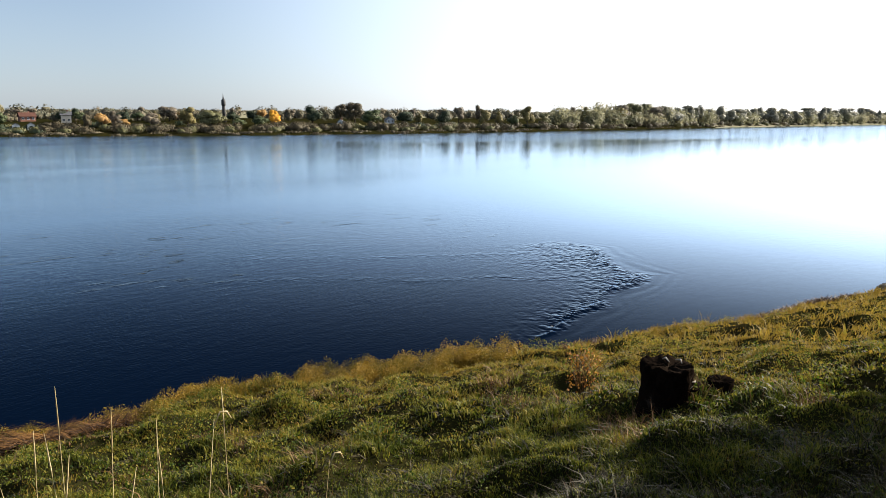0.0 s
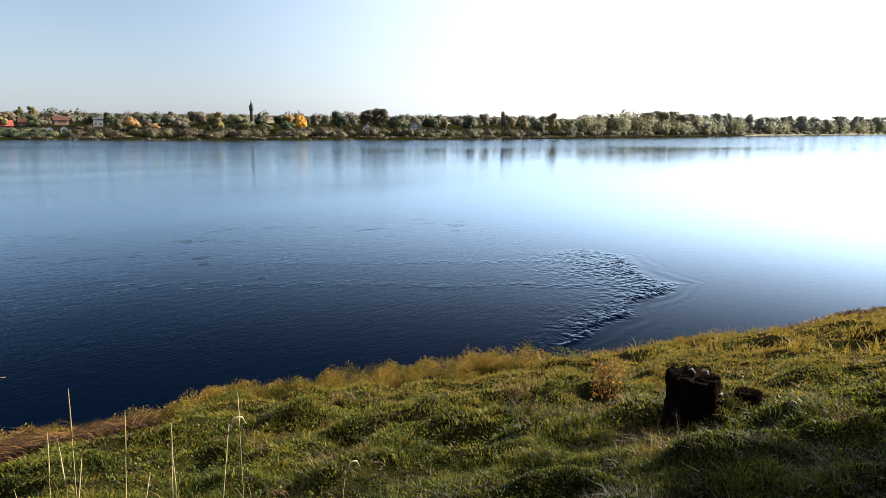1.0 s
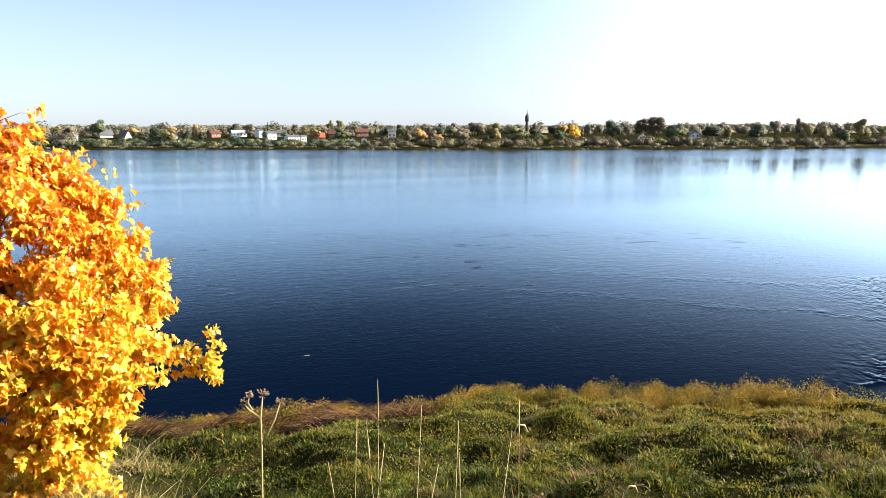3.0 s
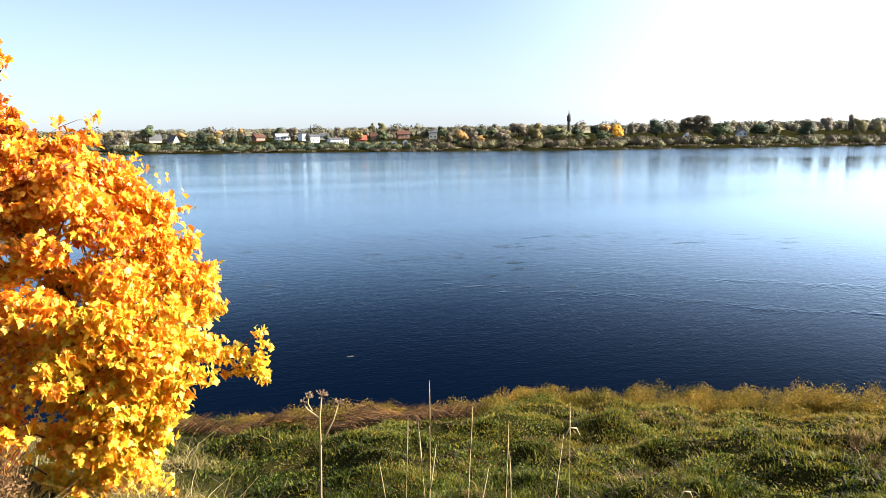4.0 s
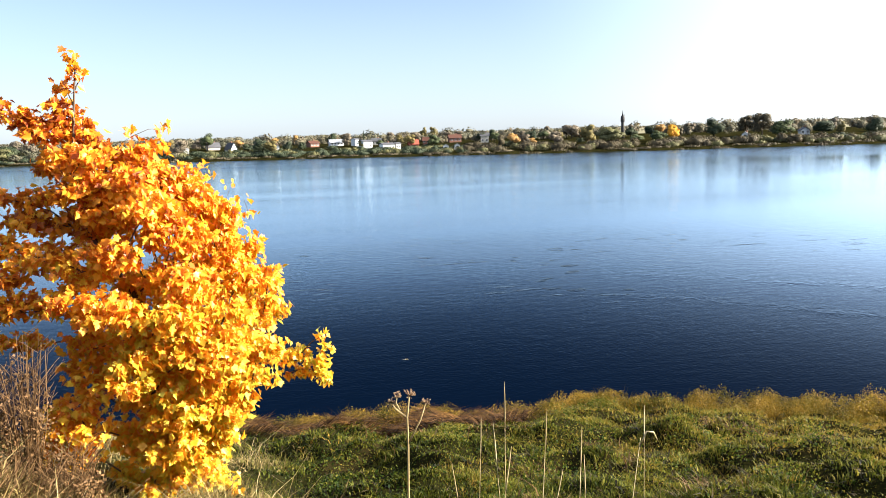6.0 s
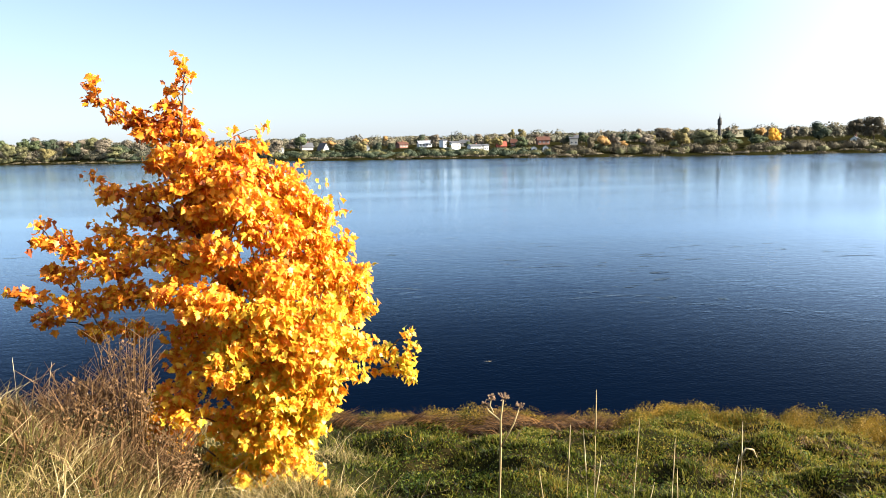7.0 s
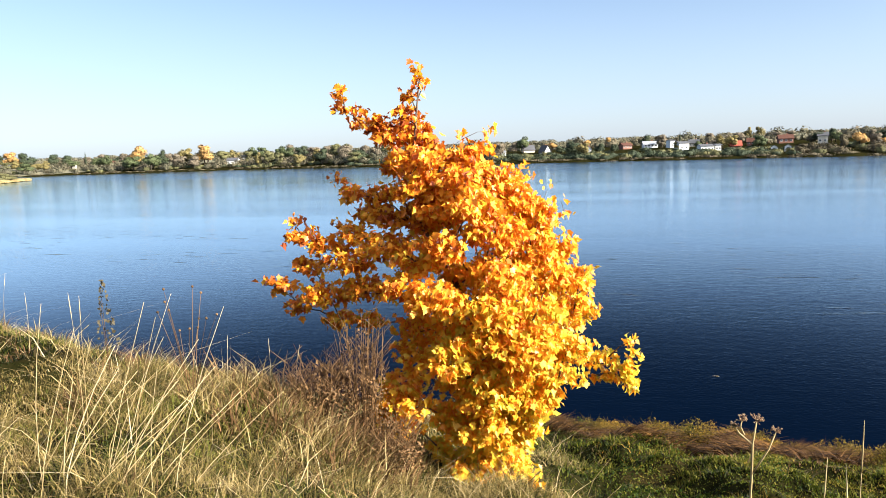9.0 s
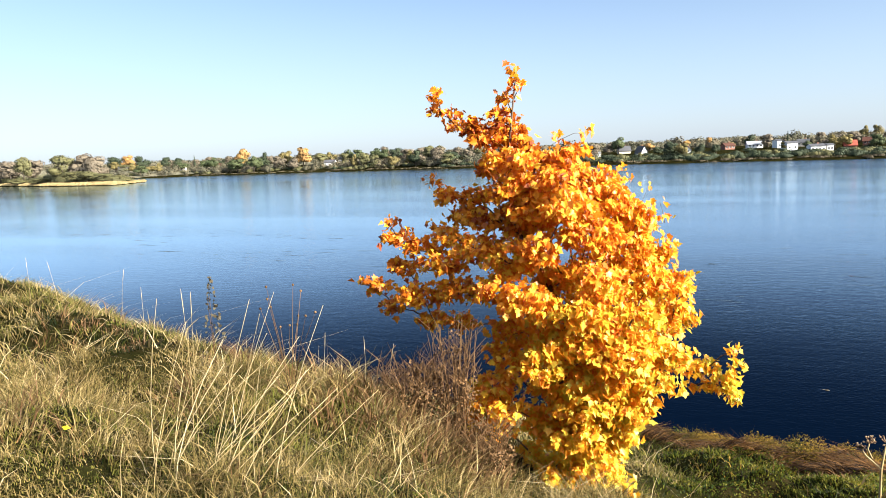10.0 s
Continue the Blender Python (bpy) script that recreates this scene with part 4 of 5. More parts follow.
def build_maple():
    rg = np.random.default_rng(11)
    maple = base("maple_tree", MX, MY, MZ - 0.05, "young maple in orange and yellow autumn leaf on the bank", "tree")
    bm = bmesh.new()
    hs = np.linspace(-0.4, 4.12, 22)
    tube(bm, [stem_at(h) for h in hs], [0.046 * max(1 - h / 4.2, 0.0) ** 0.9 + 0.004 for h in hs], 8)
    part("trunk", bm, M["bark"], maple, "slender dark grey-brown trunk")
    sprays = []
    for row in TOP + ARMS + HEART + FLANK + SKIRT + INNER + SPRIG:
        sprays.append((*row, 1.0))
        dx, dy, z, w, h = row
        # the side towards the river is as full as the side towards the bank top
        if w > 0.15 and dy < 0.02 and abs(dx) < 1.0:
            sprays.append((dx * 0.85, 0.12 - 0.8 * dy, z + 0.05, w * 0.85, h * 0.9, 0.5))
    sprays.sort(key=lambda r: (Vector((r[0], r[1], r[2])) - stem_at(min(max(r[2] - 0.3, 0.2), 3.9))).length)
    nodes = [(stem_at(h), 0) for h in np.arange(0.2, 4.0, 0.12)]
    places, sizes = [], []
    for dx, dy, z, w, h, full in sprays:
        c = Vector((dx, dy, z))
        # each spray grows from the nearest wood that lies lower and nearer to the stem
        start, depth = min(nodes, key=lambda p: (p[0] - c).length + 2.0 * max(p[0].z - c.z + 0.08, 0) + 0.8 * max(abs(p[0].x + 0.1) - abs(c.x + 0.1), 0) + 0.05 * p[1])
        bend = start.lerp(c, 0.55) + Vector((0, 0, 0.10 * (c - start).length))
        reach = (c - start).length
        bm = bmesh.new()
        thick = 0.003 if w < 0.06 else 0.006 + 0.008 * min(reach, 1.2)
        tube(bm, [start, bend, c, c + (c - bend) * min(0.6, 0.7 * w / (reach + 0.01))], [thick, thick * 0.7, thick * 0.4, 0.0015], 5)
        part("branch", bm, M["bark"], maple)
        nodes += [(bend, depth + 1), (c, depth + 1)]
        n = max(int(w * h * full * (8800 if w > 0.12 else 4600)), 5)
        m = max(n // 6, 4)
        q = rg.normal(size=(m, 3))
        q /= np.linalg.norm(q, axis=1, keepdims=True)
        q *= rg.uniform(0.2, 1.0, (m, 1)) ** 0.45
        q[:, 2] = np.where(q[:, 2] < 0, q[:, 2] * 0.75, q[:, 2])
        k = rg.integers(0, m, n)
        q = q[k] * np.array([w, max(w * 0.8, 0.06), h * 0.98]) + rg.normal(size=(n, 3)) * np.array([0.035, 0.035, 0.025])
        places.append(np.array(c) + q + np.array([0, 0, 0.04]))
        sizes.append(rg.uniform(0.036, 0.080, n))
    P, S = np.concatenate(places), np.concatenate(sizes)
    order = np.argsort(P[:, 1] + rg.normal(0, 0.25, len(P)))
    near, rest = order[:300], order[300:]
    # single leaves on the side towards the bank top share twelve shapes
    shapes = [leaves_mesh("leaf", np.array([[0.0, -0.3, 0.0]]), np.array([0.11]), rg, M["maple"]) for _ in range(12)]
    for me in shapes:
        me.transform(Matrix.Translation((0, 0.3, 0)))
    for i, k in enumerate(near):
        ob = new("leaf", shapes[i % 12])
        ob.parent = maple
        s = float(S[k] / 0.11)
        ob.matrix_basis = pose(*P[k], 0, 0, float(rg.uniform(-40, 40))) @ Matrix.Diagonal((s, s, s, 1))
    crown = new("crown", leaves_mesh("crown", P[rest], S[rest], rg, M["maple"]))
    crown.parent = maple
    tagged(crown, "dense orange, gold and lime-yellow leaves", kind="stuff")


build_maple()


# ---- shrubs and stalks near the camera ----
def twigs(name, n, spread, height, mat, thick, rg, fork=3):
    bm = bmesh.new()
    for _ in range(n):
        a, out = rg.uniform(0, 2 * math.pi), spread * math.sqrt(rg.uniform(0, 1))
        hgt = height * rg.uniform(0.55, 1.0)
        p0 = Vector((0.25 * out * math.cos(a), 0.25 * out * math.sin(a), -0.05))
        p2 = Vector((out * math.cos(a), out * math.sin(a), hgt))
        p1 = p0.lerp(p2, 0.5) + Vector((rg.normal(0, 0.03), rg.normal(0, 0.03), 0.05))
        tube(bm, [p0, p1, p2], [thick, thick * 0.7, thick * 0.3], 3)
        for _ in range(fork):
            q = p1.lerp(p2, rg.uniform(0, 0.9))
            b = rg.uniform(0, 2 * math.pi)
            l = rg.uniform(0.08, 0.22)
            tube(bm, [q, q + Vector((l * math.cos(b) * 0.7, l * math.sin(b) * 0.7, l * 0.7))], [thick * 0.5, thick * 0.25], 3)
    return bm


def dry_shrub(x, y, height, spread):
    rg = np.random.default_rng(5)
    z = float(ground_z(x, y))
    s = base("dry_shrub", x, y, z, "brown leafless shrub with withered seed tufts beside the maple", "shrub")
    part("branching", twigs("branching", 46, spread, height, M["brown"], 0.006, rg, 6), M["brown"], s)
    a = rg.uniform(0, 2 * np.pi, 1500)
    r = spread * np.sqrt(rg.uniform(0, 1, 1500))
    P = np.stack([r * np.cos(a), r * np.sin(a), height * (0.06 + 0.94 * rg.uniform(0, 1, 1500)) * (1 - 0.4 * r / spread)], -1)
    ob = new("withered_leaves", cards("withered_leaves", P, rg.uniform(0.010, 0.026, 1500), M["brown"], rg))
    ob.parent = s
    tagged(ob, kind="stuff")


dry_shrub(-2.1, 5.75, 1.22, 0.24)
dry_shrub(-2.45, 5.6, 0.55, 0.30)
dry_shrub(-1.8, 5.55, 0.45, 0.30)


def rusty_bush(x, y, height, spread, label):
    rg = np.random.default_rng(int(x * 100))
    s = base("small_bush", x, y, float(ground_z(x, y)), label, "bush")
    part("branching", twigs("branching", 16, spread, height, M["brown"], 0.006, rg, 4), M["brown"], s)
    a = rg.uniform(0, 2 * np.pi, 260)
    r = spread * np.sqrt(rg.uniform(0, 1, 260))
    P = np.stack([r * np.cos(a), r * np.sin(a), height * rg.uniform(0.15, 1.0, 260)], -1)
    ob = new("leaves", cards("leaves", P, rg.uniform(0.018, 0.036, 260), M["rust"], rg))
    ob.parent = s
    tagged(ob, kind="stuff")


rusty_bush(7.3, 4.95, 0.58, 0.22, "low bush with rust-orange leaves in the grass")


def grass_stalk(x, y, top, lean, kind="plain", thick=0.0017):
    """One dry stalk: a bent stem with a narrow seed head, which hangs over where kind is nodding."""
    z = float(ground_z(x, y))
    h = top - z - 0.05
    s = base("grass_stalk", x, y, z, "tall dry straw-coloured grass stalk" + (" with a nodding seed head" if kind == "nodding" else ""), "grass stalk", "tall stalks on the bank")
    lx, ly = lean
    bm = bmesh.new()
    pts = [Vector((-lx + lx * t ** 1.4, -ly + ly * t ** 1.4, h * t - 0.04 * (1 - t))) for t in (0, 0.25, 0.5, 0.75, 1.0)]
    bend = random.uniform(-0.03, 0.03)
    pts = [p + Vector((bend * math.sin(math.pi * t), 0, 0)) for p, t in zip(pts, (0, 0.25, 0.5, 0.75, 1.0))]
    tube(bm, pts, [thick, thick * 0.9, thick * 0.75, thick * 0.55, thick * 0.35], 4)
    part("stem", bm, M["straw"], s)
    if kind == "straw":
        return
    bm = bmesh.new()
    t = pts[-1]
    d = (pts[-1] - pts[-2]).normalized()
    if kind == "nodding":
        tube(bm, [t - d * 0.03, t + Vector((0.02, 0, 0.018)), t + Vector((0.042, 0, 0.012)), t + Vector((0.055, 0, -0.012))], [0.0013, 0.0026, 0.0034, 0.0014], 5)
    else:
        tube(bm, [t - d * 0.08, t - d * 0.05, t + d * 0.01, t + d * 0.06], [0.0009, 0.0019, 0.0016, 0.0004], 5)
    part("seed_head", bm, M["straw"], s)


for x, y, top, lean, kind in (
        (0.61, 1.89, 5.50, (0.03, 0), "plain"), (0.76, 1.95, 5.38, (0.02, 0), "plain"), (0.58, 1.90, 5.38, (-0.05, 0), "plain"), (0.59, 2.10, 5.31, (0.01, 0), "plain"),
        (0.62, 1.89, 5.30, (0.09, 0), "plain"), (1.02, 1.84, 5.36, (0.16, 0), "nodding"), (1.37, 1.75, 5.14, (0.12, 0), "nodding"), (0.94, 2.10, 5.24, (0.05, 0.1), "plain"),
        (1.17, 2.10, 5.29, (0.0, 0), "plain"), (0.83, 2.02, 5.14, (0.12, 0), "plain"), (0.90, 1.98, 5.20, (-0.08, 0), "plain"), (0.52, 2.2, 5.12, (-0.12, 0), "plain"),
        (-2.59, 2.97, 5.58, (0.02, 0), "plain"), (-2.56, 3.00, 5.56, (0.03, 0), "plain"), (-5.66, 5.71, 5.20, (0.04, 0), "plain"), (-6.88, 5.88, 5.25, (-0.1, 0), "plain"),
        (-7.01, 5.72, 5.30, (0.02, 0), "plain"), (-4.86, 5.09, 5.14, (0.03, 0), "plain"), (-3.1, 5.3, 4.75, (0.04, 0), "plain"), (-2.75, 5.35, 4.72, (0.02, 0), "plain"), (-2.6, 5.6, 4.6, (0.05, 0), "plain")):
    grass_stalk(x, y, top, lean, kind)
for i in range(28):
    # a clump of long straws leaning to the river
    a = random.uniform(-0.5, 0.5)
    bx, by = -2.62 + random.gauss(0, 0.16), 2.95 + random.gauss(0, 0.16)
    run = random.uniform(0.05, 0.75)
    tip = float(ground_z(bx, by)) + math.sqrt(max(0.2, random.uniform(0.7, 1.1) ** 2 - run * run))
    grass_stalk(bx + run * 0.8, by + run * 0.55, tip - random.uniform(0, 0.12), (run * 0.8, run * 0.55), "straw", random.uniform(0.0017, 0.0034))


for i in range(30):
    # short broken straws and stems in the grass below the crest
    bx, by = random.uniform(0.35, 1.45), random.uniform(1.75, 2.35)
    run = random.uniform(-0.12, 0.16)
    grass_stalk(bx, by, float(ground_z(bx, by)) + random.uniform(0.22, 0.52), (run, random.uniform(-0.05, 0.05)), random.choice(["straw", "plain"]), random.uniform(0.0012, 0.0026))


def umbel_plant(x, y, top):
    z = float(ground_z(x, y))
    h = top - z
    s = base("umbel_plant", x, y, z, "dead pale umbel stalk with brown seed heads", "wild plant")
    bm = bmesh.new()
    tip, low, fork = Vector((0, 0, h)), Vector((-0.006, 0, h - 0.098)), Vector((-0.006, 0, h - 0.043))
    tube(bm, [(-0.03, 0, -0.05), (-0.026, 0.005, h * 0.45), low, fork, tip], [0.0028, 0.0024, 0.0021, 0.0019, 0.0012], 6)
    part("stem", bm, M["straw"], s)
    rg = np.random.default_rng(3)
    for end, start in ((tip, None), (Vector((0.032, 0, h - 0.018)), low), (Vector((-0.034, 0.01, h - 0.014)), fork), (Vector((-0.026, -0.01, h + 0.003)), Vector((-0.020, 0, h - 0.026)))):
        if start is not None:
            bm = bmesh.new()
            tube(bm, [start, start.lerp(end, 0.6) + Vector((0.004 if end.x > 0 else -0.004, 0, 0)), end], [0.0019, 0.0015, 0.001], 5)
            part("side_stem", bm, M["straw"], s)
        bm = bmesh.new()
        k = 1.0 if start is None else 0.75
        for _ in range(22):
            a, r = rg.uniform(0, 6.28), 0.012 * k * math.sqrt(rg.uniform(0, 1))
            e = end + Vector((r * math.cos(a), r * math.sin(a), rg.uniform(-0.002, 0.014) * k))
            tube(bm, [end, e], [0.0006, 0.0005], 3)
            bmesh.ops.create_icosphere(bm, subdivisions=1, radius=rg.uniform(0.0008, 0.0019), matrix=Matrix.Translation(e))
        part("seed_head", bm, M["umbel"], s, "pale brown dried umbel")


umbel_plant(0.235, 1.285, 5.722)
umbel_plant(0.33, 1.62, 5.22)


def weed(x, y, top, leafy):
    z = float(ground_z(x, y))
    h = top - z
    rg = np.random.default_rng(int(abs(x) * 100))
    s = base("tall_weed", x, y, z, "withered leafy weed on the bank's crest" if leafy else "thin dead weed with round brown seed heads", "wild plant")
    ends = []
    for i in range(2 if leafy else 6):
        bm = bmesh.new()
        a, out = rg.uniform(0, 6.28), 0.04 if leafy else rg.uniform(0.08, 0.34)
        e = Vector((out * math.cos(a), out * math.sin(a), h * rg.uniform(0.75, 1.0)))
        tube(bm, [(0, 0, -0.05), e * 0.5 + Vector((0, 0, 0.04)), e], [0.0028, 0.002, 0.0012], 4)
        part("stem", bm, M["brown"], s)
        ends.append(e)
    if leafy:
        t = rg.uniform(0.1, 1, 170)
        w = 0.13 * (1.05 - t)
        a = rg.uniform(0, 6.28, 170)
        P = np.stack([w * np.cos(a), w * np.sin(a), h * t], -1)
        ob = new("leaves", cards("leaves", P, rg.uniform(0.012, 0.03, 170), M["tree_brown"], rg))
        ob.parent = s
        tagged(ob, kind="stuff")
    else:
        for e in ends:
            bm = bmesh.new()
            bmesh.ops.create_icosphere(bm, subdivisions=1, radius=0.011, matrix=Matrix.Translation(e))
            part("seed_head", bm, M["brown"], s)


weed(-3.97, 4.94, 5.30, True)
weed(-3.09, 4.72, 5.27, False)
weed(-3.3, 5.0, 5.05, False)


def yellow_flower(x, y, h):
    z = float(ground_z(x, y))
    s = base("yellow_flower", x, y, z, "small yellow hawkweed flower on a thin green stem", "flower", "yellow flowers on the bank")
    bm = bmesh.new()
    tube(bm, [(0, 0, -0.02), (0.01, 0.005, h * 0.6), (0, 0, h)], [0.002, 0.0016, 0.0013], 5)
    part("stem", bm, M["green"], s)
    bm = bmesh.new()
    for k in range(12):
        a = k * math.pi / 6
        c, t = Vector((math.cos(a), math.sin(a), 0)), Vector((-math.sin(a), math.cos(a), 0))
        bm.faces.new([bm.verts.new(p + Vector((0, 0, h))) for p in (c * 0.002, c * 0.012 - t * 0.004, c * 0.020 + Vector((0, 0, 0.003)), c * 0.012 + t * 0.004)])
    part("petals", bm, M["petal"], s)


yellow_flower(-3.15, 2.68, 0.24)
yellow_flower(-3.3, 2.8, 0.16)
weed(1.02, 2.22, 4.62, True)
weed(1.16, 2.30, 4.58, False)


# ---- stump ----
def stump(x, y, name, radius, height, label, seed, lean=0.0, sunk_by=0.0):
    """A rotten stump: buttressed foot, rough fluted sides, a ragged rim and a sunken top."""
    z = float(ground_z(x, y))
    n, rings = 72, 26
    a = np.linspace(0, 2 * np.pi, n, endpoint=False)
    ca, sa = np.cos(a), np.sin(a)

    def rough(k, t, s):
        return vnoise(ca * k + 7 + s, sa * k + t * k * 0.55 + 3 * s, seed + s) - 0.5

    X, Y, Z = (np.zeros((rings + 7, n)) for _ in range(3))
    rim = height * (0.93 + 0.16 * rough(1.6, 0.0, 1) + 0.14 * rough(6.0, 0.0, 2))
    for i in range(rings + 7):
        t = min(i / rings, 1.0)
        k = 1.0 + 0.16 * (1 - t) ** 3 + 0.20 * rough(1.3, t, 3) + 0.12 * rough(5.0, t, 4) + 0.08 * rough(12.0, t * 2, 5)
        inner = 1.0 if i <= rings else 1 - (i - rings) / 6.05
        X[i] = radius * k * ca * inner + lean * t
        Y[i] = radius * k * sa * inner
        sunk = 0.0 if i <= rings else height * (0.03 * (i - rings) ** 0.7 + 0.09 * rough(6.0 * inner + 0.5, inner, 6))
        Z[i] = -0.12 + (rim + 0.12) * t - sunk
    me = grid_mesh(name, X, Y, Z, M["rot"], True)
    ob = put(name, me, label, "tree stump")
    ob.matrix_basis = pose(x, y, z - sunk_by)
    return ob


old = stump(6.66, 3.44, "tree_stump", 0.25, 0.46, "black rotten tree stump with a ragged top in the grass", 2, 0.0, 0.06)
bm = bmesh.new()
tube(bm, [(0.02, -0.25, 0.22), (0.14, -0.27, 0.18), (0.26, -0.22, 0.22)], [0.02, 0.035, 0.015], 6)
part("splinter", bm, M["rot"], old, "rotten root end")
for pts in (((0.03, -0.235, 0.29), (0.09, -0.26, 0.285), (0.15, -0.235, 0.275)), ((0.10, -0.10, 0.44), (0.16, -0.05, 0.455), (0.19, 0.02, 0.43)), ((0.02, 0.0, 0.45), (0.05, 0.06, 0.475), (0.06, 0.1, 0.45))):
    bm = bmesh.new()
    tube(bm, pts, [0.004, 0.012, 0.005], 5)
    part("splinter", bm, M["grey_wood"], old, "pale broken splinter of wood")
chunk = stump(7.12, 3.10, "wood_chunk", 0.13, 0.14, "crumbling dark chunk of rotten wood beside the stump", 5, 0.05)
tagged(chunk, category="dead wood")


# herbs grown up round the foot of the stump
a = rng.uniform(0, 6.28, 30)
r = rng.uniform(0.28, 0.45, 30)
sward("stump_herbs", [(6.66 + r * np.cos(a), 3.44 + r * np.sin(a), 9, 0.06, 0.04, 0.12, 0.018, 0.4, 1.0)], M["herb"], "broad-leaved herbs growing round the black stump")


# ---- the far bank ----
def far(az, behind):
    """A place on the far bank: degrees round from straight across, and metres behind the water's edge."""
    r = float(np.interp(az, SHORE_AZ, SHORE_R)) + behind
    x, y = r * math.sin(radians(az)), r * math.cos(radians(az))
    return x, y, float(ground_z(x, y))


def crown_points(n, rg, shape):
    """Places of leaf clumps in a crown of unit height and unit width, in lobes with gaps between them."""
    if shape == "cone":
        t = rg.uniform(0.08, 1, n)
        a = rg.uniform(0, 2 * np.pi, n)
        r = 0.5 * (1.03 - t) * (0.75 + 0.25 * np.sin(t * 40)) * rg.uniform(0.4, 1, n)
        return np.stack([r * np.cos(a), r * np.sin(a), t], -1), np.stack([0 * t, 0 * t, t - 0.12], -1)
    lobes = []
    for i in range(13 if shape != "poplar" else 9):
        a = rg.uniform(0, 2 * np.pi)
        t = rg.uniform(0.3, 0.86)
        out = 0.30 * math.sqrt(rg.uniform(0.1, 1)) * math.sin(math.pi * min(t, 0.93)) ** 0.6 * (0.5 if shape == "poplar" else 1)
        lobes.append((out * math.cos(a), out * math.sin(a), t, rg.uniform(0.13, 0.24)))
    lobes.append((0, 0, 0.55, 0.30))
    k = rg.integers(0, len(lobes), n)
    L = np.array(lobes)[k]
    q = rg.normal(size=(n, 3))
    q /= np.linalg.norm(q, axis=1, keepdims=True)
    q *= np.where(rg.uniform(0, 1, (n, 1)) < 0.3, rg.uniform(0.1, 0.7, (n, 1)), rg.uniform(0.75, 1.02, (n, 1)))
    P = L[:, :3] + q * L[:, 3:] * np.array([1, 1, 0.72])
    P[:, 2] = np.clip(P[:, 2], 0.06, 1.0)
    return P, L[:, :3] * 0.85 + np.array([0, 0, 0.45]) * 0.15


def tree_model(kind, shape, seed, n):
    """A tree one metre high and one metre wide, to be set up in true size."""
    rg = np.random.default_rng(seed)
    ob = base("tree", 0, 0, 0, "tree", "tree")
    bm = bmesh.new()
    tube(bm, [(0, 0, -0.04), (0.01, 0, 0.3), (0, 0.01, 0.65)], [0.035, 0.026, 0.008], 6)
    for i in range(5):
        a, h = rg.uniform(0, 6.28), rg.uniform(0.2, 0.5)
        tube(bm, [(0, 0, h), (0.14 * math.cos(a), 0.14 * math.sin(a), h + 0.14), (0.27 * math.cos(a), 0.27 * math.sin(a), h + 0.26)], [0.014, 0.009, 0.003], 4)
    part("trunk", bm, M["trunk"], ob)
    P, centre = crown_points(n, rg, shape)
    crown = new("crown", cards("crown", P, rg.uniform(0.036, 0.076, n), M["tree_" + kind], rg, centre))
    crown.parent = ob
    return ob


LABELS = {"green": "green broad-leaved tree on the far bank", "dark": "dark green round-crowned tree on the far bank", "yellow": "yellow autumn tree on the far bank",
          "orange": "orange-brown autumn tree on the far bank", "bright": "bright orange autumn tree on the far bank", "willow": "olive-green willow on the far bank",
          "bare": "half-bare grey-brown tree on the far bank", "brown": "large brownish spreading tree on the far bank", "conifer": "narrow dark conifer on the far bank", "pale": "yellow-grey riverside tree on the far bank, paled for haze"}
models = {}
for i, (kind, n) in enumerate((("green", 2200), ("dark", 2200), ("yellow", 2200), ("orange", 2200), ("bright", 2400), ("willow", 2200), ("bare", 2400), ("brown", 2200), ("pale", 2200))):
    models[kind] = [tree_model(kind, "round", 100 + 10 * i + k, n) for k in range(2 if kind != "bright" else 1)]
models["conifer"] = [tree_model("dark", "cone", 200, 700)]
used = {}


def plant(kind, x, y, z, top, width, label=None):
    """Sets one far tree: its top at a height over the river, its crown that wide."""
    group = models[kind]
    k = used.get(kind, 0)
    used[kind] = k + 1
    src = group[k % len(group)]
    h = max(top - z, 2.0)
    m = pose(x, y, z, 0, 0, (k * 77) % 360)
    if k < len(group):
        ob = src
        ob.matrix_basis = m
    else:
        ob = copy_thing(src, m)
    ob.scale = (width * 1.15, width * 1.15, h)
    tagged(ob, label or LABELS[kind], "tree", "trees on the far bank")
    return ob


KIND = {"o": "orange", "d": "dark", "g": "green", "y": "yellow", "l": "willow", "p": "bare", "c": "conifer", "O": "bright", "b": "brown"}
# degrees round, metres behind the water, top over the river, width of the crown
LEFT = [(-43.5, 90, 22.2, 16, "o"), (-44.3, 90, 21.5, 16, "d"), (-42.6, 90, 20.8, 16, "d"), (-41.0, 80, 19.2, 10.6, "d"), (-38.9, 80, 18.8, 4.2, "c"), (-37.8, 60, 16.7, 10.3, "p"), (-35.4, 60, 23.5, 15, "o"),
        (-35.8, 15, 14.0, 17, "g"), (-34.6, 12, 14.9, 13, "g"), (-33.8, 70, 19.3, 8.1, "d"), (-32.1, 50, 19.5, 13, "y"), (-30.8, 45, 22.1, 15, "o"), (-26.9, 20, 13.1, 7, "y"), (-26.0, 25, 14.1, 10, "l"),
        (-25.2, 15, 11.5, 10, "l"), (-23.6, 50, 16.7, 9, "d"), (-23.8, 12, 10.8, 10.5, "y"), (-22.2, 40, 14.1, 12, "y"), (-21.6, 60, 15, 6.5, "d"), (-20.9, 40, 17, 10, "l"), (-20, 40, 15.8, 9, "l")]
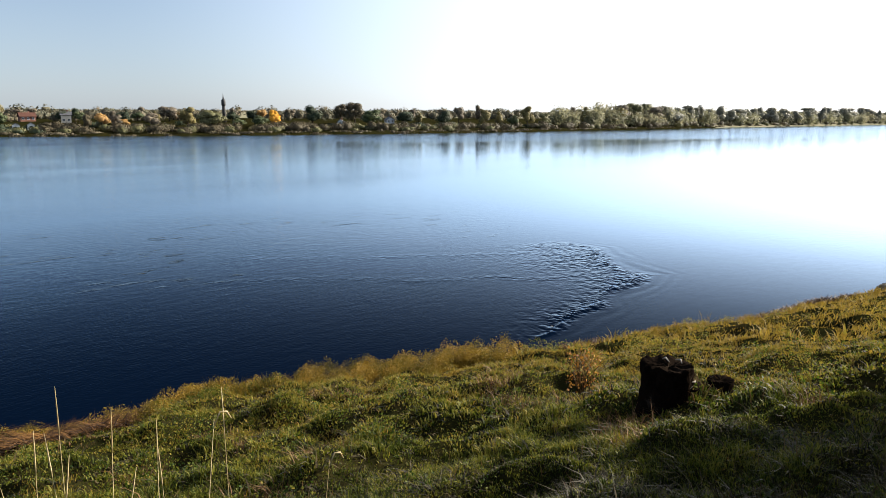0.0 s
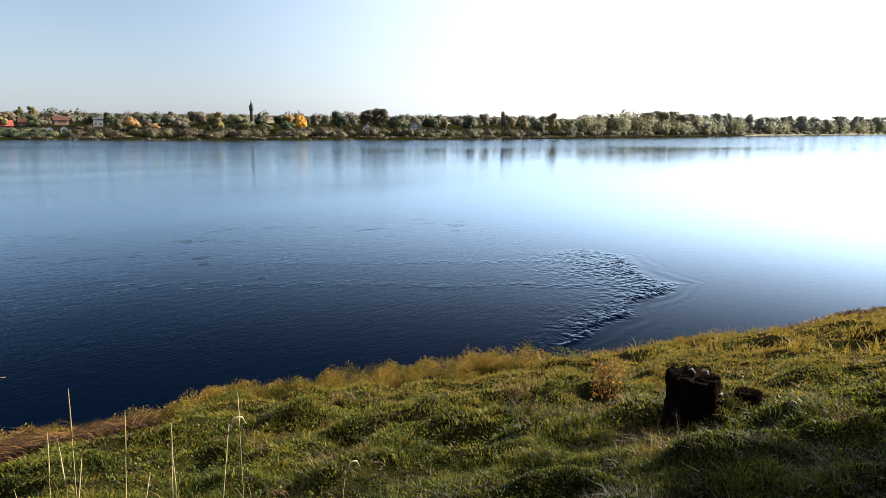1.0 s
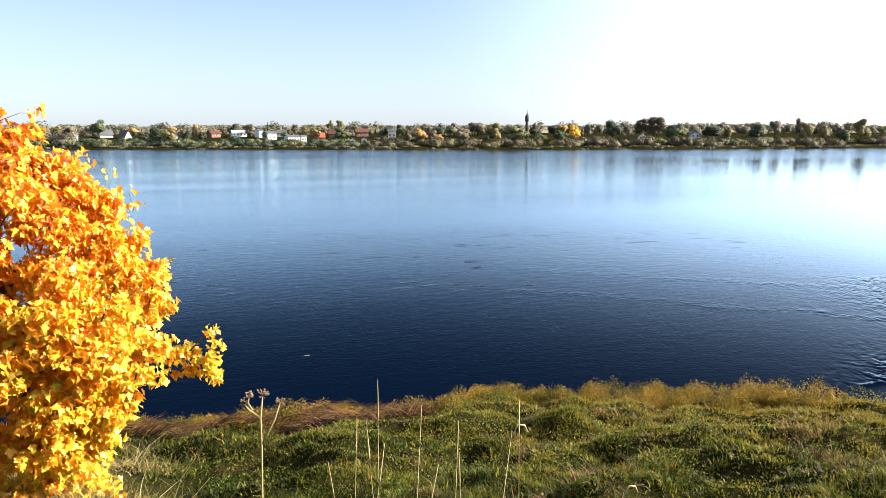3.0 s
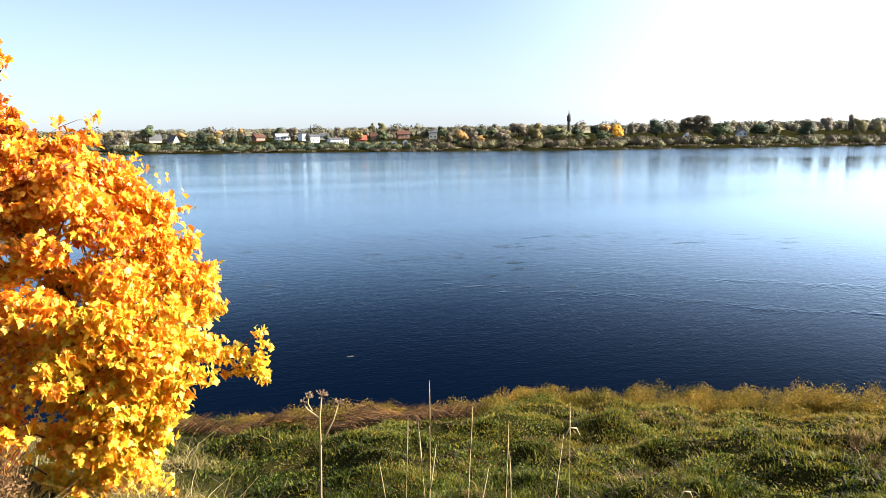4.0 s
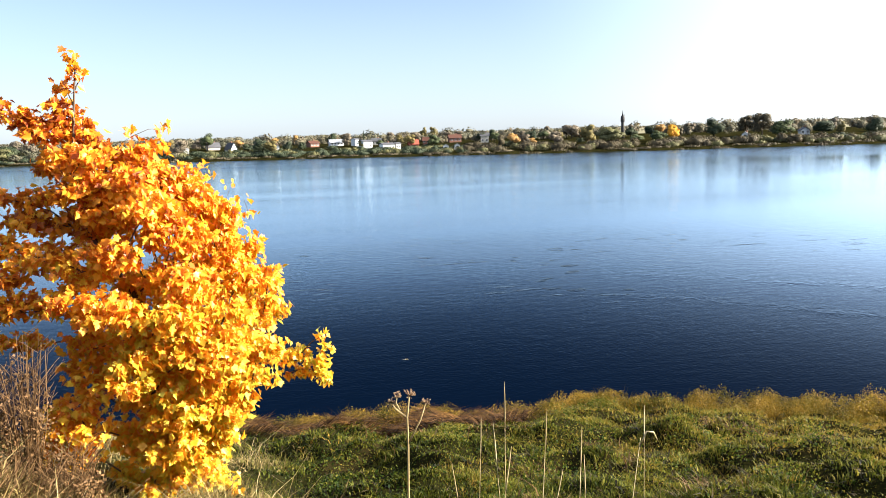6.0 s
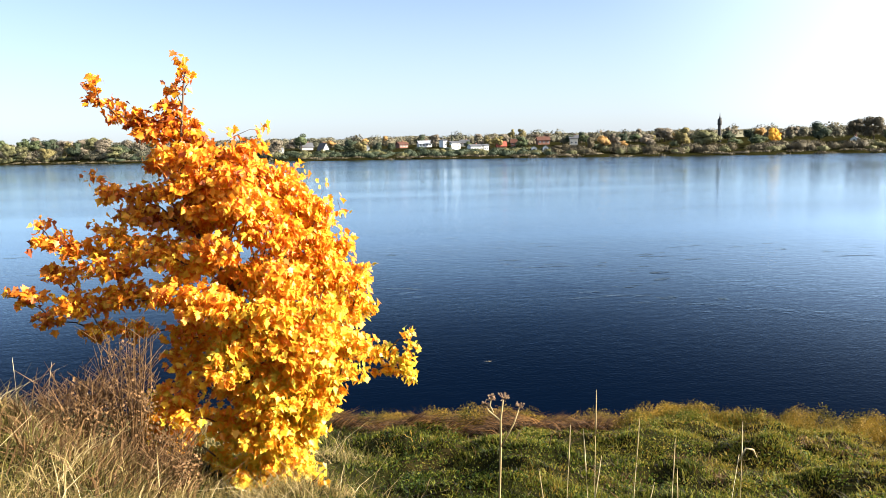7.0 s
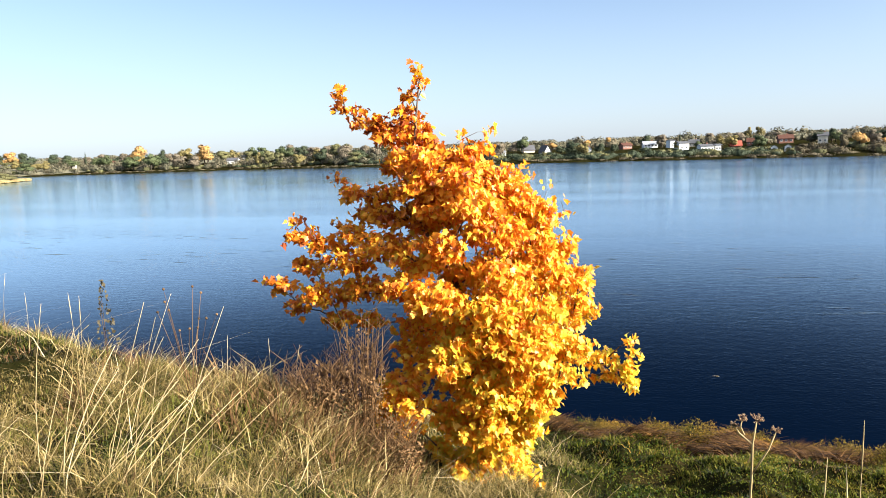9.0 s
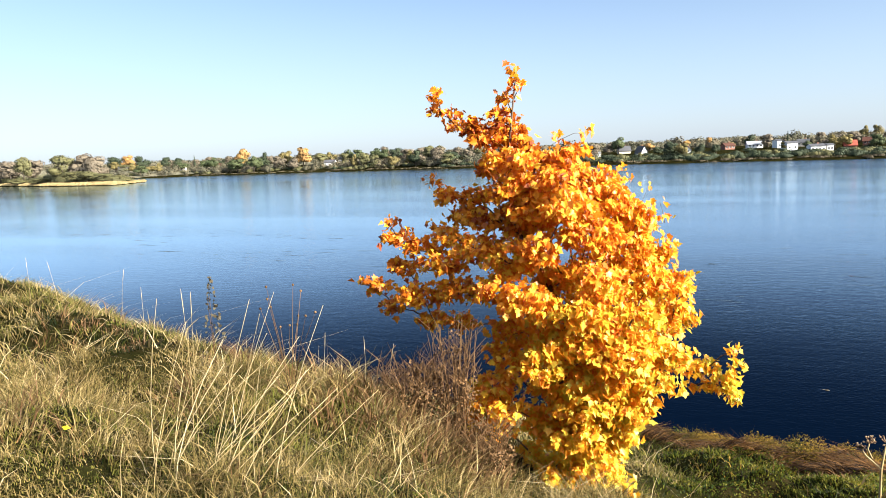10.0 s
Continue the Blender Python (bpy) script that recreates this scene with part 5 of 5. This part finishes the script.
MID = [(-3.7, 90, 11.5, 8, "o"), (-2.2, 30, 10.6, 10, "d"), (-1.3, 25, 10.2, 8.5, "y"), (3.4, 90, 13.9, 7.5, "d"), (4.6, 70, 13, 7, "p"), (5.9, 90, 14.4, 3, "c"), (8.6, 60, 9.2, 8, "p"), (9.1, 110, 11.4, 11, "p"),
       (10.6, 130, 16.4, 6, "y"), (11.4, 130, 16.8, 6, "y"), (10.0, 110, 12.9, 7, "p"), (12.7, 110, 12.3, 9, "p"), (15.6, 90, 11.7, 6, "d"), (16.3, 70, 10.7, 6.5, "g"), (17.6, 100, 9.7, 3, "c"), (18.5, 80, 11.2, 4, "p"),
       (19.4, 80, 12.3, 4.6, "c"), (19.2, 40, 7.3, 6, "o"), (20.3, 110, 13.8, 6, "p"), (21.4, 60, 11, 5, "y")]
SPIRE = [(22.3, 70, 13.3, 10, "p"), (23.6, 30, 13.2, 9, "y"), (25.3, 20, 11.4, 13, "l"), (26.9, 70, 12.7, 4.5, "p"), (28.4, 80, 11.9, 2.2, "c"), (28.8, 30, 8.7, 8, "g"), (29.9, 40, 11.3, 6.6, "O"), (30.1, 70, 12.6, 2, "c"),
         (31.1, 100, 12.8, 8, "p"), (32.8, 50, 14.5, 10.5, "d"), (35.0, 58, 15.6, 9, "b"), (36.1, 50, 16.1, 11, "b"), (37.5, 35, 12.2, 11, "g"), (39.9, 50, 11.4, 10.5, "d"), (40.6, 80, 12.5, 5, "p"), (41.1, 50, 10.6, 6, "y"),
         (43.1, 30, 12.1, 9.5, "d"), (44.3, 60, 14.3, 7.5, "p"), (45.9, 60, 15.5, 5.5, "p"), (46.3, 30, 13.1, 7.2, "y")]
RIGHT = [(47.5, 30, 11.7, 7, "y"), (48.6, 25, 9.2, 7, "g"), (49.7, 25, 15.3, 9.5, "y"), (51, 25, 10.4, 9, "l"), (53.2, 50, 15.8, 4, "p"), (54.2, 25, 15.5, 8.5, "y"), (55.1, 30, 14.1, 10, "l"), (56.8, 25, 16.8, 12, "y"),
         (58.0, 25, 17.2, 12, "l"), (59.2, 30, 18.6, 14, "p"), (60.6, 25, 19.1, 20, "l"), (62.2, 40, 20.5, 8, "p"), (63.9, 30, 18.5, 12, "g"), (65.3, 30, 17.3, 18, "l"), (66.7, 40, 20.8, 11, "p"), (67.4, 40, 20.1, 13, "l"),
         (68.3, 40, 18.9, 15, "l"), (69.9, 60, 27.8, 22, "p"), (70.9, 60, 22, 17, "l"), (72.1, 60, 26.4, 24, "l"), (73.6, 60, 27, 26, "l"), (75.2, 60, 29, 28, "g")]
for rows in (LEFT, MID, SPIRE, RIGHT):
    for az, behind, top, width, k in rows:
        x, y, z = far(az, behind)
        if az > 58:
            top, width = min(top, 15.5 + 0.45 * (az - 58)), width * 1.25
        # past 60 degrees the haze of distance is given by the pale leaf colour
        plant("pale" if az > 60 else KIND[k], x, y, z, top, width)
# trees behind the maple and between the named ones
fill = random.Random(4)
for az in np.arange(-19, -6, 0.75):
    x, y, z = far(az + fill.uniform(-0.3, 0.3), fill.uniform(20, 70))
    plant(fill.choice(["willow", "yellow", "bare", "green"]), x, y, z, z + fill.uniform(7, 11), fill.uniform(6, 9))
for az in np.arange(-47, -19, 0.62):
    x, y, z = far(az + fill.uniform(-0.3, 0.3), fill.uniform(14, 120))
    plant(fill.choice(["willow", "yellow", "bare", "green", "bare", "dark"]), x, y, z, z + fill.uniform(7, 12.5), fill.uniform(9, 15))
for az in np.arange(-4, 31, 0.9):
    x, y, z = far(az + fill.uniform(-0.4, 0.4), fill.choice((fill.uniform(90, 150), fill.uniform(28, 60))) if -6 < az < 14 else fill.uniform(16, 95))
    plant(fill.choice(["dark", "orange", "yellow", "bare", "dark", "brown", "green"]), x, y, z, z + fill.uniform(3.8, 7.5), fill.uniform(4.5, 8))
# far-right fill, with painted haze in the leaf colour past 60 degrees
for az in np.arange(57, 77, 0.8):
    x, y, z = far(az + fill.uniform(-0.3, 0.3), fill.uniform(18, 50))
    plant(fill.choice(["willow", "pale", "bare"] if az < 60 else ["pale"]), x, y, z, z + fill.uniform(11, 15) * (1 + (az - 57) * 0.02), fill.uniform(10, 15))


# low bushes along the water and the loose woods behind, too many to tell apart
def thicket(name, n, az_range, behind, height, width, clumps, mat, label, seed, size):
    rg = np.random.default_rng(seed)
    az = rg.uniform(*az_range, n)
    d = rg.uniform(*behind, n)
    r = np.interp(az, SHORE_AZ, SHORE_R) + d
    x, y = r * np.sin(np.radians(az)), r * np.cos(np.radians(az))
    z = ground_z(x, y)
    h, w = rg.uniform(*height, n), rg.uniform(*width, n)
    q = rg.normal(size=(n, clumps, 3))
    q /= np.linalg.norm(q, axis=2, keepdims=True)
    inner = rg.uniform(0, 1, (n, clumps, 1)) < 0.35
    q *= np.where(inner, rg.uniform(0.1, 0.7, (n, clumps, 1)), rg.uniform(0.75, 1.02, (n, clumps, 1)))
    P = np.stack([x, y, z + 0.45 * h], -1)[:, None] + q * np.stack([w / 2, w / 2, 0.55 * h], -1)[:, None]
    C = np.repeat(np.stack([x, y, z + 0.3 * h], -1), clumps, 0)
    put(name, cards(name, P.reshape(-1, 3), rg.uniform(*size, n * clumps) * np.where(inner.ravel(), 1.9, 1.0), mat, rg, C), label, "bushes", "stuff")


thicket("shore_bushes", 180, (14, 78), (8, 26), (2.0, 4.4), (4, 10), 300, M["tree_brown"], "dark olive-brown bushes along the far water's edge", 61, (0.3, 0.6))
thicket("low_scrub", 130, (-20, 15), (8, 30), (1.2, 2.4), (4, 10), 220, M["tree_dark"], "low dark scrub on the far bank below the houses", 69, (0.3, 0.6))
thicket("willow_bushes", 220, (-46, 78), (5, 36), (1.3, 3.2), (3, 8), 260, M["tree_willow"], "olive and yellowing willow bushes on the far bank", 62, (0.3, 0.6))
thicket("garden_hedges", 170, (-46, 56), (22, 50), (1.0, 2.2), (4, 9), 180, M["tree_dark"], "dark hedges and garden bushes between the far houses", 63, (0.3, 0.6))
# these woods take palettes with distance haze mixed into the colour
thicket("bank_woods", 190, (-47, -8), (10, 70), (3.0, 7.5), (6, 13), 230, M["hazed_wood_mix"], "loose belt of autumn woods along the far bank", 73, (0.4, 0.8))
thicket("garden_trees", 230, (-48, 58), (84, 190), (3.6, 6.6), (4, 9), 220, M["hazed_wood_mix"], "mixed autumn garden trees behind the far houses", 64, (0.5, 0.9))
thicket("back_woods", 260, (-50, 50), (150, 420), (4, 10), (7, 16), 150, M["hazed_wood_mix"], "grey-brown and ochre woods, greyed for haze, closing the view behind the far gardens", 68, (0.8, 1.5))
thicket("river_woods", 230, (52, 78), (12, 70), (9, 15), (9, 17), 280, M["hazed_river_wood"], "continuous belt of autumn woods down to the far water, paled for haze", 67, (0.6, 1.2))
thicket("far_woods", 620, (-56, 76), (600, 1900), (5, 10), (20, 50), 110, M["hazed_wood_mix"], "distant autumn woods on the low hills, greyed for haze", 65, (1.0, 2.2))
thicket("bank_reeds", 300, (-46, 78), (1.5, 6), (0.4, 0.8), (4, 10), 50, M["tree_brown"], "yellowed reeds and grass at the far water's edge", 66, (0.25, 0.5))


# ---- houses on the far bank ----
def house(az, behind, width, depth, eaves, ridge, wall, roof, label, gable_front=False, turn=0.0, windows=3, storeys=1, chimney=True):
    x, y, z = far(az, behind)
    # cottages, low and small
    width, depth, eaves, ridge = (0.8 * v for v in (width, depth, eaves, ridge))
    ob = base("house", x, y, z, label, "house", "houses on the far bank", -az + turn)
    w, d = width / 2, depth / 2
    bm = bmesh.new()
    box(bm, -w, w, -d, d, -1.2, eaves)
    # the gable ends
    for s in (-1, 1):
        if gable_front:
            tri = [(-w, s * d, eaves), (w, s * d, eaves), (0, s * d, ridge)]
        else:
            tri = [(s * w, -d, eaves), (s * w, d, eaves), (s * w, 0, ridge)]
        inner = [Vector(c) * 1.0 - Vector((0, s * 0.25, 0) if gable_front else (s * 0.25, 0, 0)) for c in tri]
        a, b = [bm.verts.new(c) for c in tri], [bm.verts.new(c) for c in inner]
        bm.faces.new(a)
        bm.faces.new(b[::-1])
        for i in range(3):
            bm.faces.new((a[i], b[i], b[(i + 1) % 3], a[(i + 1) % 3]))
    bmesh.ops.recalc_face_normals(bm, faces=bm.faces)
    part("wall", bm, M[wall], ob)
    bm = bmesh.new()
    o, t = 0.45, 0.2
    k = (ridge - eaves) / (w if gable_front else d)
    for s in (-1, 1):
        if gable_front:
            c = [(0, -d - o, ridge), (0, d + o, ridge), (s * (w + o), d + o, eaves - o * k), (s * (w + o), -d - o, eaves - o * k)]
        else:
            c = [(-w - o, 0, ridge), (w + o, 0, ridge), (w + o, s * (d + o), eaves - o * k), (-w - o, s * (d + o), eaves - o * k)]
        lo, hi = [bm.verts.new(Vector(v) + Vector((0, 0, 0.01))) for v in c], [bm.verts.new(Vector(v) + Vector((0, 0, t))) for v in c]
        bm.faces.new(lo)
        bm.faces.new(hi)
        for i in range(4):
            bm.faces.new((lo[i], lo[(i + 1) % 4], hi[(i + 1) % 4], hi[i]))
    bmesh.ops.recalc_face_normals(bm, faces=bm.faces)
    part("roof", bm, M[roof], ob)
    for st in range(storeys):
        for i in range(windows):
            cx = -w + width * (i + 0.5) / windows
            bottom = 0.8 + st * 2.1
            if bottom + 1.1 > eaves and not (gable_front and abs(cx) < w * 0.5):
                continue
            bm = bmesh.new()
            box(bm, cx - 0.5, cx + 0.5, -d - 0.06, -d + 0.02, bottom, bottom + 1.1)
            win = part("window", bm, M["white"], ob)
            bm = bmesh.new()
            box(bm, cx - 0.42, cx - 0.03, -d - 0.09, -d - 0.05, bottom + 0.1, bottom + 1.0)
            box(bm, cx + 0.03, cx + 0.42, -d - 0.09, -d - 0.05, bottom + 0.1, bottom + 1.0)
            part("pane", bm, M["glass"], win)
    if chimney:
        bm = bmesh.new()
        cy = 0.0 if gable_front else d * 0.15
        cx = w * 0.2 if gable_front else w * 0.3
        box(bm, cx - 0.35, cx + 0.35, cy - 0.3, cy + 0.3, (eaves + ridge) / 2, ridge + 0.8)
        part("chimney", bm, M["brick"], ob)
    return ob


house(-4.3, 62, 5.4, 7, 1.2, 5.6, "white", "slate", "white A-frame house with a steep dark roof", True, 38, 1)
house(-5.6, 66, 8.6, 7, 2.0, 5.2, "cream", "slate", "low house under a big dark roof", False, 14, 3)
house(-7.7, 46, 5.5, 6, 3.0, 3.8, "white", "pale_roof", "small white flat-roofed house near the water", False, 10, 2)
house(1.9, 74, 7.2, 6, 2.8, 4.4, "brick", "brown_roof", "dark brown house with one white end wall", False, 30, 3)
house(3.7, 74, 9.6, 7, 2.6, 4.6, "white", "pale_roof", "long white house with a pale sheet roof", False, 12, 4)
house(5.2, 64, 3.0, 6, 4.6, 5.2, "white", "slate", "narrow white tower-like house", False, 30, 1, 2, False)
house(6.0, 52, 7.0, 7, 4.4, 5.4, "white", "slate", "white cube-shaped house among hedges", False, 32, 2, 2, False)
house(6.9, 78, 6.5, 7, 2.6, 4.6, "cream", "slate", "house with a wide dark roof behind the white ones", False, -4, 3)
house(7.7, 36, 8.2, 6, 3.4, 4.4, "white", "slate", "white two-part house with a low dark roof", False, 26, 4)
house(8.5, 40, 3.4, 5, 3.6, 4.2, "white", "slate", "white flat-roofed block of a house", False, 24, 2, 1, False)
house(9.8, 50, 6.2, 6, 2.2, 4.8, "brick", "red_roof", "house with a bright red tiled roof", False, 8, 3)
house(11.0, 70, 7.0, 6, 2.4, 4.6, "brick", "brown_roof", "brown-roofed house in the gardens", False, -6, 3)
house(12.4, 26, 3.4, 5, 2.8, 3.9, "white", "slate", "small white gabled garden house", True, 0, 1, 1, False)
house(13.3, 26, 3.4, 5, 2.8, 3.9, "white", "slate", "small white gabled garden house beside its twin", True, 0, 1, 1, False)
house(13.1, 85, 8.5, 8, 3.0, 5.2, "brick", "brown_roof", "brown house with a tall tiled roof", False, 10, 3)
house(15.5, 70, 5.5, 7, 4.6, 6.4, "cream", "slate", "grey-cream two-storey house among trees", False, 0, 2, 1)
house(35.0, 44, 3.6, 5, 2.4, 3.9, "white", "slate", "small white gabled house under big trees", True, -10, 1)
house(38.8, 56, 5.2, 6, 2.6, 4.4, "white", "slate", "white gabled house behind bushes", True, 15, 2)
house(-0.9, 55, 4.0, 6, 2.8, 4.6, "white", "slate", "little white house half hidden by trees", True, 0, 1)
house(-28.7, 50, 11, 8, 3.4, 5.8, "white", "slate", "white house with a dark roof on the far bank", False, -20, 3)
house(-27.5, 75, 15, 8, 3.8, 6.0, "white", "slate", "long white building with a dark flat roof", False, 0, 5)
house(-43.9, 70, 9, 8, 3.4, 6.0, "white", "slate", "white house among orange trees", False, 0, 3)
house(-39.8, 60, 8, 8, 3.4, 5.8, "white", "brown_roof", "pale house near the water", True, 10, 2)
house(-37.2, 65, 8, 8, 3.2, 5.6, "cream", "brown_roof", "cream house behind bushes", False, 0, 3)
house(-8.2, 60, 8, 7, 3.2, 5.4, "white", "pale_roof", "white house behind the trees of the bank", False, 0, 3)


def lookout_tower(az, behind, top):
    x, y, z = far(az, behind)
    h = top - z
    ob = base("tower", x, y, z, "slender dark brick tower with a mast on top", "tower")
    bm = bmesh.new()
    tube(bm, [(0, 0, -1), (0, 0, h * 0.55), (0, 0, h * 0.80)], [1.0, 0.75, 0.65], 10)
    part("shaft", bm, M["iron"], ob)
    bm = bmesh.new()
    tube(bm, [(0, 0, h * 0.56), (0, 0, h * 0.60), (0, 0, h * 0.76), (0, 0, h * 0.80)], [0.7, 1.05, 1.0, 0.6], 10)
    part("gallery", bm, M["iron"], ob)
    bm = bmesh.new()
    tube(bm, [(0, 0, h * 0.79), (0, 0, h * 0.9), (0, 0, h)], [0.45, 0.2, 0.08], 6)
    part("spire", bm, M["iron"], ob)
    bm = bmesh.new()
    tube(bm, [(0.7, 0, h * 0.76), (1.1, 0, h * 0.85)], [0.1, 0.07], 5)
    part("antenna", bm, M["iron"], ob)


lookout_tower(26.2, 60, 19.6)


# ---- the sand spit ----
def spit_bush(az, r, height, width, kind, label):
    x, y = r * math.sin(radians(az)), r * math.cos(radians(az))
    z = float(ground_z(x, y))
    plant(kind, x, y, z - 0.2, z + height, width, label)


for az, r, h, w, k in ((-50.2, 470, 16, 10, "willow"), (-49.5, 480, 14, 13, "bare"), (-47.8, 425, 14.5, 15, "willow"), (-46.6, 420, 15, 14, "bare"), (-45.7, 405, 13.5, 13, "bare"), (-48.6, 440, 5, 9, "willow"),
                       (-47.0, 405, 6, 14, "willow"), (-46.2, 398, 6, 12, "willow"), (-45.2, 390, 4.5, 11, "willow"), (-44.4, 388, 3.6, 11, "willow"), (-43.8, 393, 2.6, 8, "willow"), (-50.6, 470, 4, 12, "willow"),
                       (-49.4, 440, 3.6, 12, "willow"), (-51.6, 520, 14, 16, "bare"), (-52.5, 530, 15, 16, "willow"), (-51.0, 500, 14, 14, "bare")):
    spit_bush(az, r, h, w, k, "autumn willow bush on the low sand spit")
def spit_bushes(n, seed):
    """Low willow scrub that covers the back of the spit down to the ground."""
    rg = np.random.default_rng(seed)
    az = rg.uniform(-53, -43.6, n)
    r = np.interp(az, [-70, -51.7, -48.3, -44.6, -42.2], [640, 500, 396, 362, 424]) + rg.uniform(0.45, 1.0, n) * np.interp(az, [-53, -46, -43], [80, 52, 18])
    x, y = r * np.sin(np.radians(az)), r * np.cos(np.radians(az))
    z = ground_z(x, y)
    h, w = rg.uniform(2.2, 5.0, n) * np.interp(az, [-53, -46, -43.6], [1.3, 1.1, 0.45]), rg.uniform(5, 11, n)
    q = rg.normal(size=(n, 220, 3))
    q /= np.linalg.norm(q, axis=2, keepdims=True)
    P = np.stack([x, y, z + 0.4 * h], -1)[:, None] + q * np.stack([w / 2, w / 2, 0.6 * h], -1)[:, None] * rg.uniform(0.6, 1, (n, 220, 1))
    C = np.repeat(np.stack([x, y, z + 0.2 * h], -1), 220, 0)
    put("spit_scrub", cards("spit_scrub", P.reshape(-1, 3), rg.uniform(0.3, 0.6, n * 220), M["tree_willow"], rg, C), "pale olive willow scrub on the sand spit", "bushes", "stuff")


spit_bushes(110, 71)
az = np.radians(rng.uniform(-53, -42.4, 15000))
front = np.interp(np.degrees(az), [-70, -51.7, -48.3, -44.6, -42.2], [640, 500, 396, 362, 424])
r = front + 1.0 + rng.uniform(0, 1, 15000) ** 1.5 * np.interp(np.degrees(az), [-53, -46, -42.6], [45, 30, 8])
x, y = r * np.sin(az), r * np.cos(az)
put("spit_reeds", cards("spit_reeds", np.stack([x, y, ground_z(x, y) + 0.2], -1), rng.uniform(0.35, 0.8, 15000), M["sand"], rng), "pale yellow reeds covering the sand spit", "reeds", "stuff")


# ---- unseen trees added on the bank top to shade the slope ----
def shade_tree(x, y, height, width, seed):
    rg = np.random.default_rng(seed)
    z = float(ground_z(x, y))
    ob = base("bank_tree", x, y, z, "unseen dense bush-like tree on the near bank top, added to block light", "tree", "trees on the bank top")
    bm = bmesh.new()
    tube(bm, [(0, 0, -0.2), (0.05, 0, height * 0.4), (0, 0.1, height * 0.75)], [0.16, 0.11, 0.03], 8)
    part("trunk", bm, M["bark"], ob)
    P = crown_points(9000, rg, "round")[0] * np.array([width, width, height])
    low = rg.uniform(0, 1, 9000) < 0.25
    P[low, 2] *= rg.uniform(0.05, 0.5, low.sum())
    crown = new("crown", cards("crown", P, rg.uniform(0.5, 0.9, 9000), M["tree_willow"], rg))
    crown.parent = ob


# right-hand trees cast the slope's shadow; those behind only block sky light
for i, (x, y, h, w) in enumerate(((14.8, -2.9, 7.0, 7), (18.5, -4.2, 7.4, 7.5), (23, -5.7, 7.8, 8), (11.3, -2.6, 5.4, 6), (13.5, -3.7, 7.2, 6.5), (12.6, -6, 8.5, 7.5), (17, -8, 11, 9), (20.5, -6.5, 10, 9), (9.6, -3.6, 5.4, 6), (10, -8, 11, 8), (5, -9.5, 11, 8), (15.5, -11, 8, 8), (10.5, -13, 12, 8), (4, -13, 12, 8), (-3, -13.5, 12, 8), (17, -15, 12, 9), (-10, -14, 12, 9), (24, -12, 11, 9))):
    shade_tree(x, y, h, w, 300 + i)
